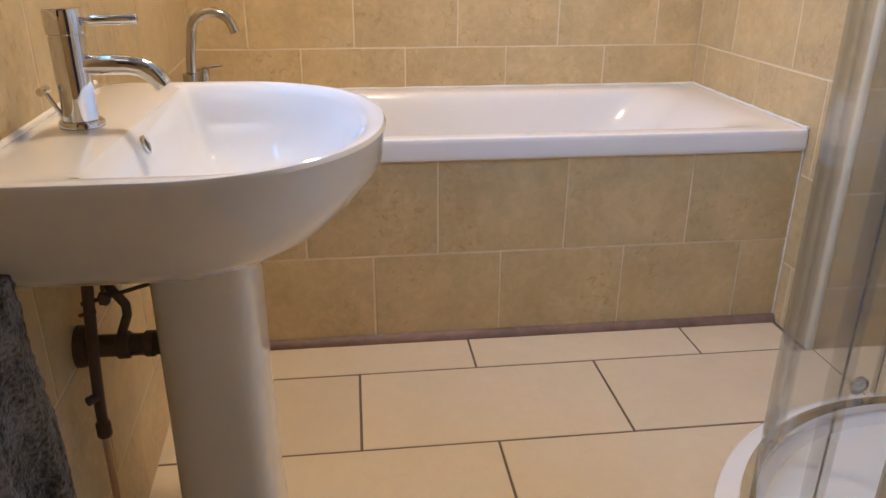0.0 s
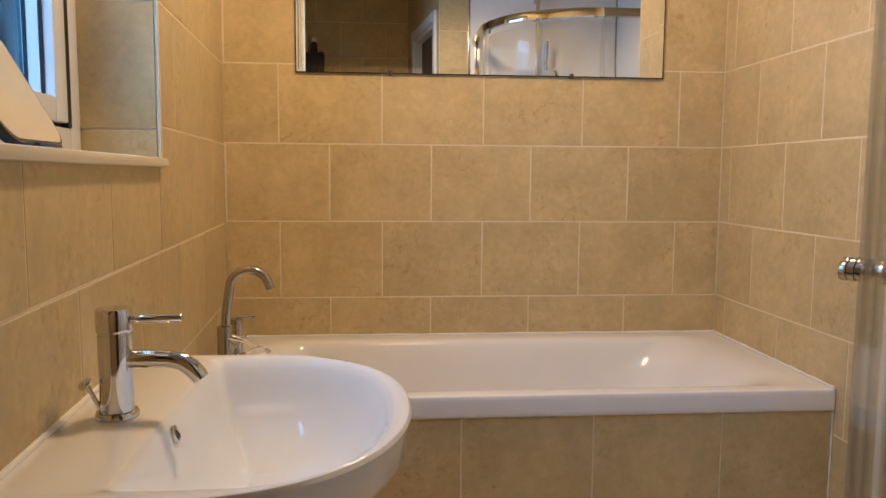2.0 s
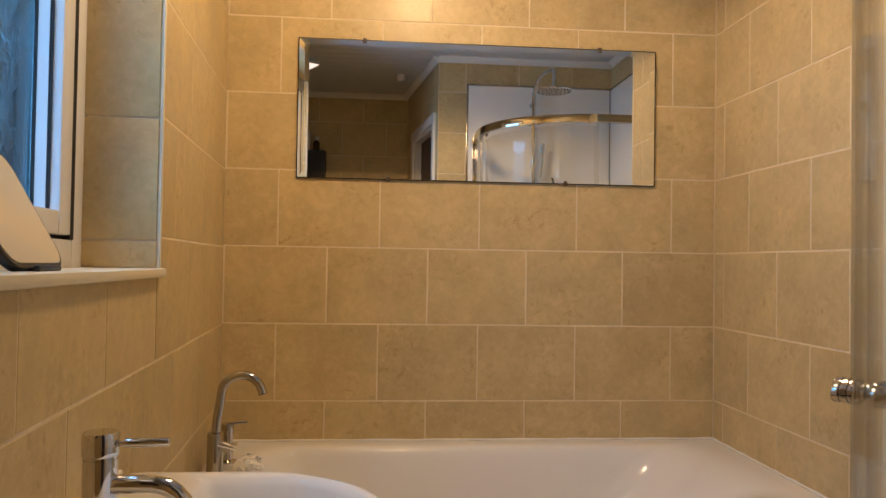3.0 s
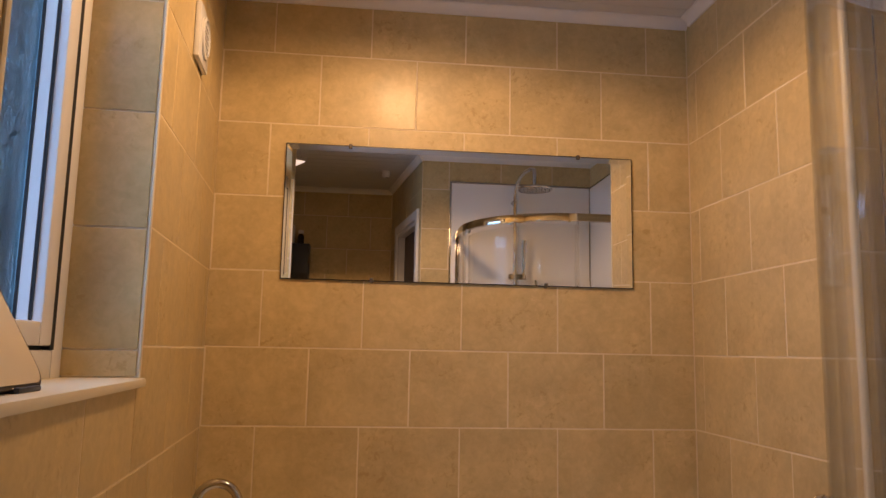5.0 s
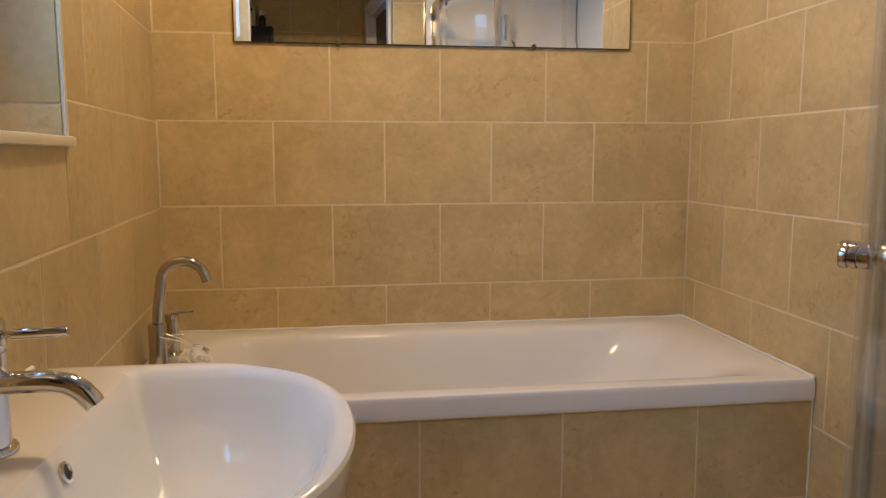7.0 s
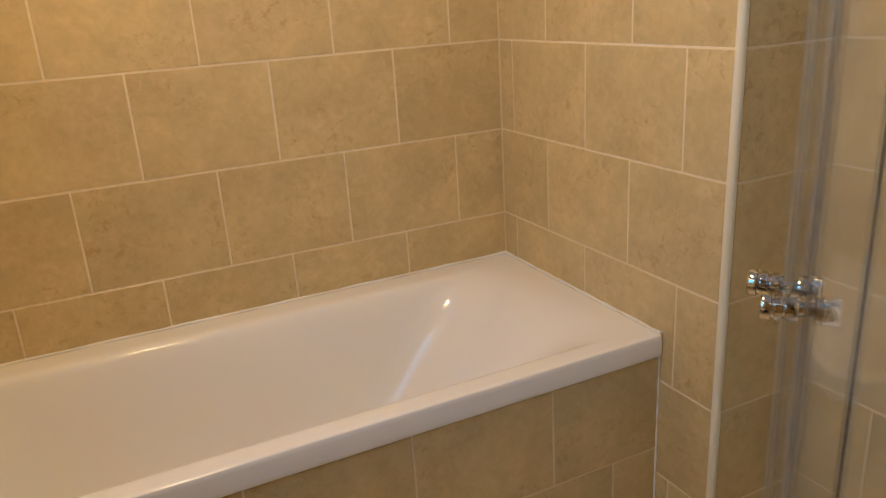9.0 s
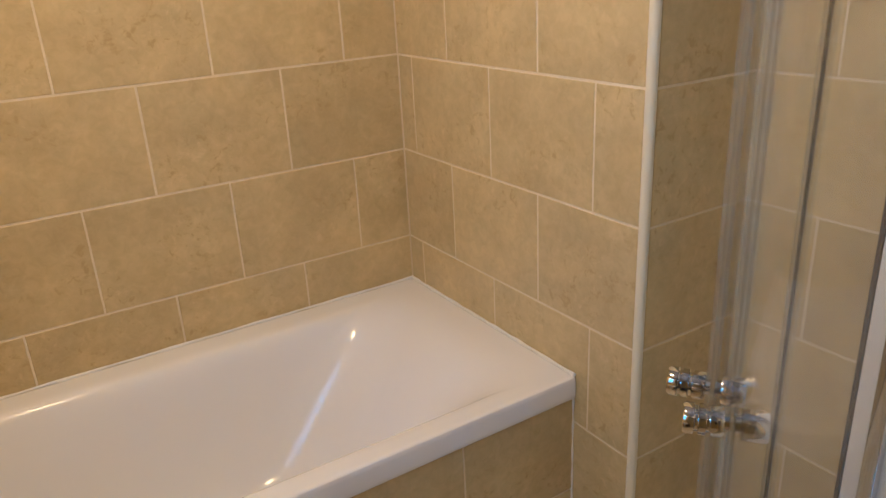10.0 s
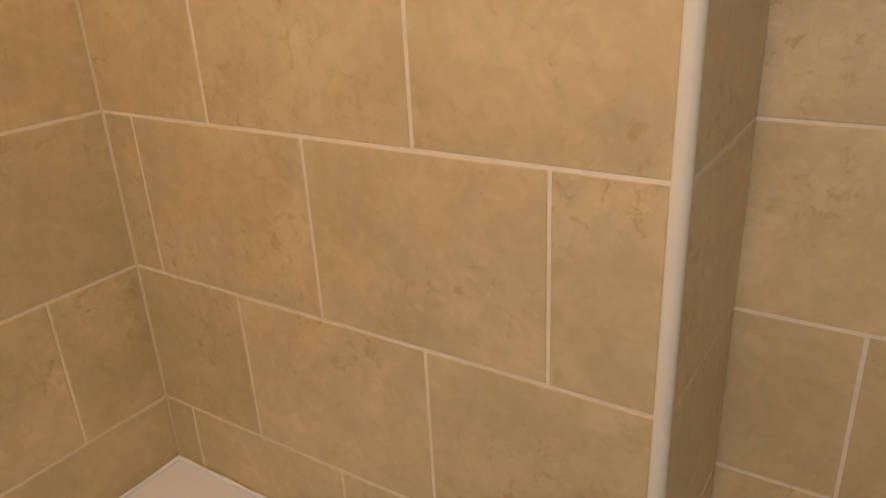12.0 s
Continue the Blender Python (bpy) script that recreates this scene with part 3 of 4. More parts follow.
# hollow: insets at the tap end, the sloping end, the front and the wall, corner radius, depth
for l_, r_, f_, k_, r, dz in ((0.105, 0.060, 0.046, 0.060, 0.06, 0.0), (0.122, 0.085, 0.056, 0.078, 0.09, 0.0025), (0.134, 0.120, 0.064, 0.088, 0.11, 0.009), (0.144, 0.160, 0.073, 0.096, 0.13, 0.026), (0.152, 0.205, 0.082, 0.104, 0.15, 0.060),
                              (0.162, 0.260, 0.094, 0.114, 0.16, 0.12), (0.180, 0.325, 0.108, 0.126, 0.17, 0.20), (0.205, 0.390, 0.126, 0.142, 0.17, 0.28), (0.240, 0.445, 0.155, 0.168, 0.16, 0.34), (0.30, 0.51, 0.205, 0.215, 0.13, 0.372), (0.42, 0.62, 0.275, 0.285, 0.06, 0.385)):
    rings.append(rounded(BX0 + l_, BX1 - r_, BY0 + f_, BY1 - k_, r, BZ - dz))
loft(bm, rings, cap0=False)
shell = part("shell", bm, ACRYLIC, bath)
sub = shell.modifiers.new("smooth", "SUBSURF")
sub.levels = sub.render_levels = 1
bm = bm_()
lathe(bm, [(0.030, 0), (0.030, 0.004), (0.022, 0.007), (0.006, 0.007)], (BX0 + 0.168, 2.10, BZ - 0.12), (1, 0, 0.12), 28)
part("overflow", bm, CHROME, bath, "round chrome overflow cover")
bm = bm_()
lathe(bm, [(0.034, 0), (0.034, 0.003), (0.02, 0.006)], (0.12, 2.22, BZ - 0.3845), (0, 0, 1), 28)
part("waste", bm, CHROME, bath, "round chrome waste")
# silicone bead where rim and walls meet
for a, b in (((BX0, YN - 0.004, BZ + 0.002), (XE - 0.004, YN - 0.004, BZ + 0.002)), ((XE - 0.004, YN - 0.004, BZ + 0.002), (XE - 0.004, BY0 + 0.004, BZ + 0.002)), ((XE - 0.003, BY0 + 0.010, BZ - 0.05), (XE - 0.003, BY0 + 0.010, 0.01))):
    bm = bm_()
    n = 24
    pts = [Vector(a).lerp(Vector(b), i / n) + Vector((0, 0, 0.0006 * math.sin(i * 2.7))) for i in range(n + 1)]
    tube(bm, pts, [0.0036 + 0.0009 * math.sin(i * 1.9) for i in range(n + 1)], 8)
    tagged(part("silicone_bead", bm, SEALANT, None), "uneven white silicone bead along the bath", "sealant", kind="structure")

# tiled bath panel: local x runs with world -x
PY = 1.876
bm = bm_()
box(bm, 0, -0.02, 0.0, XE - BX0, -0.0016, BZ - 0.058)
bath_panel = part("bath_panel", bm, GROUT, None, smooth=False)
bath_panel.matrix_basis = pose(XE, PY, 0, 0, 0, 180)
tagged(bath_panel, "beige tiled panel along the side of the bath", "bath panel", kind="structure")
bm = bm_()
ring = [(0, 0), (-0.019, 0), (-0.019, 0.005), (-0.013, 0.014), (-0.006, 0.019), (0, 0.020)]
loft(bm, [[Vector((x, PY - 0.0005 + a, b)) for a, b in ring] for x in (BX0 + 0.02, XE - 0.002)])
tagged(part("baseboard", bm, SKIRT, None), "thin taupe edging strip along the bath panel", "skirting", kind="structure")

# bath mixer on the rim
bath_tap = thing("bath_mixer_tap", (-0.325, 2.16, BZ), "chrome bath mixer with a swan-neck spout and lever handles", "tap")
bx, by = -0.318, 2.155
bm = bm_()
lathe(bm, [(0.027, 0), (0.027, 0.005), (0.022, 0.009), (0.0215, 0.118), (0.0205, 0.122), (0.013, 0.124)], (bx, by, BZ))
part("body", bm, STEEL, bath_tap)
bm = bm_()
tube(bm, [(bx, by, BZ + 0.10), (bx + 0.004, by, BZ + 0.16), (bx + 0.012, by, BZ + 0.21)] + [Vector((bx + 0.067 + 0.054 * math.cos(radians(a)), by + 0.004, BZ + 0.224 + 0.052 * math.sin(radians(a)))) for a in range(176, 12, -12)] + [(bx + 0.124, by + 0.004, BZ + 0.224)], 0.0125, 18)
part("spout", bm, STEEL, bath_tap)
by2 = 2.315
bm = bm_()
lathe(bm, [(0.026, 0), (0.026, 0.005), (0.018, 0.009), (0.0175, 0.088), (0.0180, 0.091), (0.0180, 0.108), (0.0165, 0.112)], (bx, by2, BZ))
part("valve_body", bm, STEEL, bath_tap)
bm = bm_()
tube(bm, [(bx, by2, BZ + 0.112), (bx + 0.030, by2 - 0.004, BZ + 0.117), (bx + 0.058, by2 - 0.006, BZ + 0.118)], [0.0055, 0.005, 0.0045], 12)
part("lever", bm, STEEL, bath_tap)
bm = bm_()
tube(bm, [(bx, by, BZ + 0.045), (bx, by2, BZ + 0.045)], 0.0125, 16)
part("bridge", bm, STEEL, bath_tap)
bm = bm_()
lathe(bm, [(0.0125, 0), (0.0125, 0.02), (0.010, 0.023)], (bx + 0.012, by, BZ + 0.085), (1, 0, 0))
part("knob", bm, STEEL, bath_tap)
bm = bm_()
tube(bm, [(bx + 0.03, by, BZ + 0.088), (bx + 0.058, by + 0.01, BZ + 0.089)], 0.0042, 10)
part("handle", bm, STEEL, bath_tap)

# nylon bath puff by the tap
puff = thing("bath_puff", (-0.235, 2.13, BZ), "white nylon net bath puff hanging by the bath tap", "bath puff")
rnd = random.Random(5)
bm = bm_()
for k in range(120):
    d = Vector((rnd.gauss(0, 1), rnd.gauss(0, 1), rnd.gauss(0, 1))).normalized()
    s = d.orthogonal().normalized()
    c = Vector((-0.225, 2.135, BZ + 0.032))
    t = d.cross(s)
    pts = [c + (0.017 + 0.017 * math.sin(radians(a)) + rnd.uniform(-0.002, 0.002)) * d + 0.017 * math.cos(radians(a)) * s + 0.007 * math.sin(radians(3 * a)) * t for a in range(0, 181, 20)]
    q = [[p + 0.010 * t, p - 0.010 * t + 0.004 * d, p - 0.010 * t + 0.003 * d, p + 0.010 * t - 0.001 * d] for p in pts]
    loft(bm, q)
part("net", bm, PUFF, puff)
bm = bm_()
tube(bm, [(-0.222, 2.135, BZ + 0.06), (-0.26, 2.140, BZ + 0.085), (-0.300, 2.150, BZ + 0.098), (-0.3195, 2.176, BZ + 0.092), (-0.338, 2.150, BZ + 0.095), (-0.30, 2.134, BZ + 0.090), (-0.26, 2.134, BZ + 0.08), (-0.222, 2.135, BZ + 0.055)], 0.0014, 6)
part("cord", bm, PUFF, puff)

# ---- basin ----
CY, RZ = 1.135, 0.772              # basin's middle along the wall, rim height
basin = thing("wash_basin", (-0.10, CY, 0.0), "white ceramic pedestal wash basin with a rounded front", "basin")
XB = -0.318                        # the back edge, at the wall
K = 80


def dshape(depth, half, back, p, z, k=K, mid=0.20):
    """A D outline: straight along the wall, a rounded front."""
    out = []
    for i in range(k):
        w = 2 * math.pi * (i + 0.5) / k
        c, s = math.cos(w), math.sin(w)
        if c >= 0:
            x = mid + (depth - mid) * abs(c) ** (2 / p)
            y = half * math.copysign(abs(s) ** (2 / p), s)
        else:
            x = mid - (mid - back) * abs(c) ** (2 / 18)
            y = half * math.copysign(abs(s) ** (2 / 18), s)
        out.append(Vector((XB + x, CY + y, z)))
    return out


bm = bm_()
W2, D = 0.300, 0.466
rings = [dshape(0.265, 0.095, 0.05, 2.2, RZ - 0.152), dshape(0.315, 0.165, 0.004, 2.2, RZ - 0.150), dshape(0.365, 0.235, 0.002, 2.2, RZ - 0.135), dshape(0.405, 0.268, 0.002, 2.2, RZ - 0.112), dshape(0.437, 0.286, 0.001, 2.2, RZ - 0.080),
         dshape(0.460, 0.295, 0.001, 2.2, RZ - 0.050), dshape(D - 0.002, W2 - 0.001, 0, 2.2, RZ - 0.015), dshape(D, W2, 0, 2.2, RZ - 0.006), dshape(D - 0.003, W2 - 0.003, 0.002, 2.2, RZ - 0.001), dshape(D - 0.008, W2 - 0.008, 0.004, 2.2, RZ),
         dshape(D - 0.020, W2 - 0.024, 0.120, 2.2, RZ - 0.0005, mid=0.26), dshape(D - 0.026, W2 - 0.034, 0.138, 2.2, RZ - 0.004, mid=0.26), dshape(D - 0.034, W2 - 0.044, 0.146, 2.25, RZ - 0.016, mid=0.26),
         dshape(D - 0.046, W2 - 0.058, 0.156, 2.3, RZ - 0.045, mid=0.26), dshape(D - 0.066, W2 - 0.082, 0.170, 2.4, RZ - 0.085, mid=0.26), dshape(D - 0.095, W2 - 0.120, 0.190, 2.4, RZ - 0.118, mid=0.26), dshape(D - 0.14, W2 - 0.18, 0.22, 2.3, RZ - 0.136, mid=0.26),
         dshape(D - 0.185, W2 - 0.255, 0.245, 2.0, RZ - 0.142, mid=0.26)]
loft(bm, rings)
bowl = part("bowl", bm, CERAMIC, basin)
bm = bm_()
lathe(bm, [(0.022, 0), (0.022, 0.003), (0.016, 0.004), (0.010, 0.001)], (XB + 0.268, CY, RZ - 0.1415))
part("waste", bm, CHROME, basin, "chrome basin waste")
bm = bm_()
ov = (XB + 0.1505, 1.100, RZ - 0.027)
lathe(bm, [(0.0125, 0), (0.0125, 0.003), (0.009, 0.004), (0.008, 0.0015), (0.002, 0.001)], ov, (0.93, 0, 0.3), 24)
part("overflow_ring", bm, CHROME, basin, "small chrome overflow ring")
# solid black disc: the overflow's inner shade put in as colour
bm = bm_()
lathe(bm, [(0.0078, 0.0), (0.0078, 0.0022)], ov, (0.93, 0, 0.3), 20)
part("overflow_shade", bm, BLACK, basin, "black disc for the shade inside the overflow")
bm = bm_()


def pedestal_ring(z, w, x0, x1):
    xm = (x0 + x1) / 2 + 0.005
    out = []
    for i in range(40):
        a = 2 * math.pi * (i + 0.5) / 40
        c, s = math.cos(a), math.sin(a)
        p = 5.0
        out.append(Vector((xm + (x1 - xm if c > 0 else xm - x0) * math.copysign(abs(c) ** (2 / p), c), CY + 0.01 + w * math.copysign(abs(s) ** (2 / p), s), z)))
    return out


loft(bm, [pedestal_ring(z, w, a - 0.039, b - 0.039) for z, w, a, b in ((0.0, 0.090, -0.158, 0.004), (0.01, 0.091, -0.159, 0.005), (0.05, 0.087, -0.157, 0.001), (0.15, 0.082, -0.154, -0.004), (0.35, 0.080, -0.152, -0.006), (0.55, 0.084, -0.150, -0.004), (RZ - 0.138, 0.094, -0.15, 0.006))])
part("pedestal", bm, CERAMIC, basin, "white ceramic pedestal")
bm = bm_()
tube(bm, [west(WY - CY + q, 0.001, RZ + 0.001) for q in (0.29, 0.1, -0.1, -0.29)], 0.005, 8)
tagged(part("silicone_bead", bm, SEALANT, None), "white silicone bead behind the basin", "sealant", kind="structure")

# basin mixer
tx, ty = -0.240, 1.100
tap = thing("basin_mixer_tap", (tx, ty, RZ), "chrome single-lever basin mixer tap standing on the basin", "tap")
TZ = RZ
bm = bm_()
lathe(bm, [(0.0275, 0.0), (0.0275, 0.005), (0.0255, 0.008), (0.0215, 0.009), (0.0210, 0.030), (0.0215, 0.106), (0.0215, 0.110)], (tx, ty, TZ), k=40)
part("body", bm, CHROME, tap)
bm = bm_()
lathe(bm, [(0.0205, 0.110), (0.0205, 0.113), (0.0225, 0.114), (0.0230, 0.118), (0.0230, 0.141), (0.0215, 0.144), (0.0, 0.1445)], (tx, ty, TZ), k=40)
part("cap", bm, CHROME, tap)
bm = bm_()
tube(bm, [(tx + 0.018, ty, TZ + 0.129), (tx + 0.030, ty, TZ + 0.129), (tx + 0.031, ty, TZ + 0.129), (tx + 0.084, ty + 0.001, TZ + 0.130), (tx + 0.086, ty + 0.001, TZ + 0.130)], [0.0035, 0.0035, 0.0060, 0.0058, 0.0045], 18)
part("lever", bm, CHROME, tap)
bm = bm_()
tube(bm, [(tx + 0.015, ty, TZ + 0.076), (tx + 0.045, ty, TZ + 0.076), (tx + 0.068, ty, TZ + 0.0755), (tx + 0.084, ty, TZ + 0.072), (tx + 0.096, ty, TZ + 0.064), (tx + 0.105, ty, TZ + 0.053), (tx + 0.108, ty, TZ + 0.0485)], [0.0125, 0.0125, 0.0122, 0.0122, 0.0122, 0.0124, 0.0115], 22)
part("spout", bm, CHROME, tap)
bm = bm_()
tube(bm, [(tx - 0.016, ty - 0.006, TZ + 0.004), (tx - 0.026, ty - 0.010, TZ + 0.030), (tx - 0.033, ty - 0.012, TZ + 0.046)], 0.0028, 10)
bm2 = bm_()
tube(bm2, [(tx - 0.034, ty - 0.024, TZ + 0.047), (tx - 0.034, ty - 0.004, TZ + 0.048)], 0.0052, 12)
part("pop_up_rod", bm, CHROME, tap)
part("rod_knob", bm2, CHROME, tap)

# waste and supply pipes between the wall and the pedestal
pipes = thing("basin_waste_pipe", (-0.26, 1.14, 0.0), "dark plastic waste pipe running into the tiled wall", "pipe")
bm = bm_()
tube(bm, [(-0.316, 1.11, 0.448), (-0.255, 1.11, 0.447), (-0.175, 1.11, 0.446)], 0.0165, 20)
part("waste_pipe", bm, PIPE, pipes)
bm = bm_()
lathe(bm, [(0.031, 0.0), (0.031, 0.022), (0.028, 0.028), (0.017, 0.029)], (-0.318, 1.11, 0.448), (1, 0.02, 0), 28)
part("wall_flange", bm, PIPE, pipes)
for k, (a, w, r) in enumerate(((-0.250, 0.018, 0.0205), (-0.212, 0.016, 0.0195))):
    bm = bm_()
    lathe(bm, [(r - 0.002, 0), (r, 0.002), (r, w - 0.002), (r - 0.002, w)], (a, 1.11, 0.447), (1, 0, 0), 24)
    part("compression_nut", bm, PIPE, pipes)
supply = thing("water_supply_pipe", (-0.30, 1.10, 0.0), "dark lagged supply pipe with a bare metal tail to the floor", "pipe")
bm = bm_()
tube(bm, [(-0.262, 1.088, 0.64), (-0.268, 1.088, 0.56), (-0.278, 1.086, 0.44), (-0.284, 1.088, 0.355), (-0.285, 1.090, 0.315)], 0.0080, 14)
part("hose", bm, PIPE, supply)
bm = bm_()
lathe(bm, [(0.009, 0), (0.0115, 0.004), (0.0115, 0.022), (0.009, 0.026)], (-0.2855, 1.09, 0.305), (0, 0, 1), 8)
part("nut", bm, PIPE, supply)
bm = bm_()
tube(bm, [(-0.2855, 1.09, 0.31), (-0.287, 1.09, 0.15), (-0.289, 1.09, 0.0)], 0.0055, 14)
part("tail", bm, COPPER, supply, "bare metal pipe tail")
bm = bm_()
tube(bm, [(-0.268, 1.11, 0.640), (-0.262, 1.11, 0.575), (-0.248, 1.11, 0.540), (-0.230, 1.11, 0.512), (-0.230, 1.11, 0.496), (-0.244, 1.11, 0.462)], 0.0068, 12)
part("bent_hose", bm, PIPE, supply)
bm = bm_()
lathe(bm, [(0.007, 0), (0.007, 0.014)], (-0.284, 1.083, 0.378), (-0.6, -0.8, 0), 12)
part("valve_screw", bm, PIPE, supply)
rod = thing("pop_up_linkage", (-0.25, 1.12, 0.6), "thin dark pop-up waste linkage rod", "rod")
bm = bm_()
tube(bm, [(-0.280, 1.085, 0.527), (-0.250, 1.090, 0.533), (-0.182, 1.100, 0.549)], 0.0032, 8)
part("rod", bm, PIPE, rod)
bm = bm_()
tube(bm, [(-0.250, 1.090, 0.522), (-0.251, 1.090, 0.640)], 0.003, 8)
part("upright_rod", bm, PIPE, rod)
bm = bm_()
tube(bm, [(-0.284, 1.080, 0.512), (-0.262, 1.084, 0.516)], 0.0028, 8)
part("pivot_rod", bm, PIPE, rod)
bm = bm_()
box(bm, -0.257, 1.083, 0.524, -0.243, 1.097, 0.541, 0.003)
part("clamp", bm, PIPE, rod)

# towel on a ring under the basin's end
ring_x, ring_y, ring_z = -0.278, 0.865, 0.735
towel_ring = thing("towel_rail", (ring_x, ring_y, ring_z), "short chrome towel holder on the tiled wall", "towel rail")
bm = bm_()
tube(bm, [(-0.318, 0.865, 0.660), (-0.318, 0.845, 0.660), (-0.311, 0.836, 0.660), (-0.270, 0.834, 0.660), (-0.262, 0.826, 0.660), (-0.262, 0.60, 0.660)], 0.006, 12)
part("bar", bm, CHROME, towel_ring)
bm = bm_()
lathe(bm, [(0.018, 0), (0.018, 0.006), (0.010, 0.010)], (-0.318, 0.866, 0.660), (0, -1, 0), 20)
part("rose", bm, CHROME, towel_ring)
towel = thing("hand_towel", (-0.27, 0.80, 0.18), "charcoal grey terry towel hanging in folds", "towel")
rnd = random.Random(11)
bm = bm_()
NU, NV = 150, 150
rings = []
for j in range(NV + 1):
    s = j / NV
    z = 0.672 - 0.51 * s
    yr = 0.866 + 0.050 * s ** 0.8
    row_f, row_b = [], []
    for i in range(NU + 1):
        u = i / NU
        y = 0.60 + (yr - 0.60) * u
        fold = 0.012 * math.sin(u * 17 + 0.6 * s) * (0.4 + 0.6 * s) + 0.006 * math.sin(u * 41 + 2 * s) * s
        fuzz = 0.0030 * noise.noise((y * 110, z * 110, 1.3))
        x = -0.252 + 0.012 * s + fold + fuzz
        row_f.append(Vector((x, y + 0.004 * math.sin(z * 30), z)))
        row_b.append(Vector((-0.272 + 0.004 * math.sin(u * 13), y + 0.004 * math.sin(z * 30), z)))
    rings.append(row_f + row_b[::-1])
loft(bm, rings)
part("cloth", bm, TOWEL, towel)
bm = bm_()
for j, z in enumerate((0.205, 0.214)):
    tube(bm, [(-0.236 + 0.010 * math.sin(q * 0.9), 0.60 + q * 0.0121, z) for q in range(31)], 0.003, 6)
part("hem_band", bm, TOWEL, towel)

# ---- shower ----
RC, R0 = (1.205, 0.85), 0.553       # the tray's curve
tray = thing("shower_tray", (1.10, 0.95, 0.0), "white quadrant shower tray with a curved front", "shower tray")


def quadrant(inset, z, n=26, back=0.004):
    r = R0 - inset
    x1, y0 = XS - back, YS + back
    pts = [Vector((x1, y0, z)), Vector((x1, RC[1] + r, z))]
    pts += [Vector((RC[0] + r * math.cos(radians(90 + 90 * i / n)), RC[1] + r * math.sin(radians(90 + 90 * i / n)), z)) for i in range(n + 1)]
    pts += [Vector((RC[0] - r, y0, z))]
    return pts


bm = bm_()
loft(bm, [quadrant(0.006, 0.0), quadrant(0.002, 0.006), quadrant(0.0, 0.05), quadrant(0.002, 0.060), quadrant(0.008, 0.065), quadrant(0.062, 0.065, back=0.05), quadrant(0.072, 0.060, back=0.06), quadrant(0.085, 0.042, back=0.07), quadrant(0.12, 0.036, back=0.10)])
part("body", bm, ACRYLIC, tray)
bm = bm_()
lathe(bm, [(0.055, 0), (0.055, 0.004), (0.045, 0.009), (0.012, 0.011)], (1.18, 0.88, 0.036), (0, 0, 1), 32)
part("waste_cover", bm, CHROME, tray, "round chrome waste cover")

screen = thing("shower_enclosure", (1.10, 0.95, 0.065), "curved quadrant shower enclosure of clear glass and chrome", "shower enclosure")
RG = 0.516                         # the rails' curve
ZG0, ZG1 = 0.083, 1.868


def curved(bm, r, a0, a1, z0, z1, t, n=22):
    """A curved upright sheet t thick."""
    inner = [[Vector((RC[0] + q * math.cos(radians(a0 + (a1 - a0) * i / n)), RC[1] + q * math.sin(radians(a0 + (a1 - a0) * i / n)), z)) for q, z in ((r, z0), (r + t, z0), (r + t, z1), (r, z1))] for i in range(n + 1)]
    return loft(bm, inner)


def rail(name, z0, z1, w, mat, RG=RG):
    prof = [(-w / 2, z0), (w / 2, z0), (w / 2 + 0.002, (z0 + z1) / 2), (w / 2, z1), (-w / 2, z1)]
    pts = [(Vector((XS - 0.004, RC[1] + RG, 0)), Vector((0, 1, 0)))]
    n = 40
    for i in range(n + 1):
        a = radians(90 + 90 * i / n)
        d = Vector((math.cos(a), math.sin(a), 0))
        pts.append((Vector((*RC, 0)) + RG * d, d))
    pts.append((Vector((RC[0] - RG, YS + 0.004, 0)), Vector((-1, 0, 0))))
    bm = bm_()
    loft(bm, [[p + d * q + Vector((0, 0, z)) for q, z in prof] for p, d in pts])
    return part(name, bm, mat, screen)


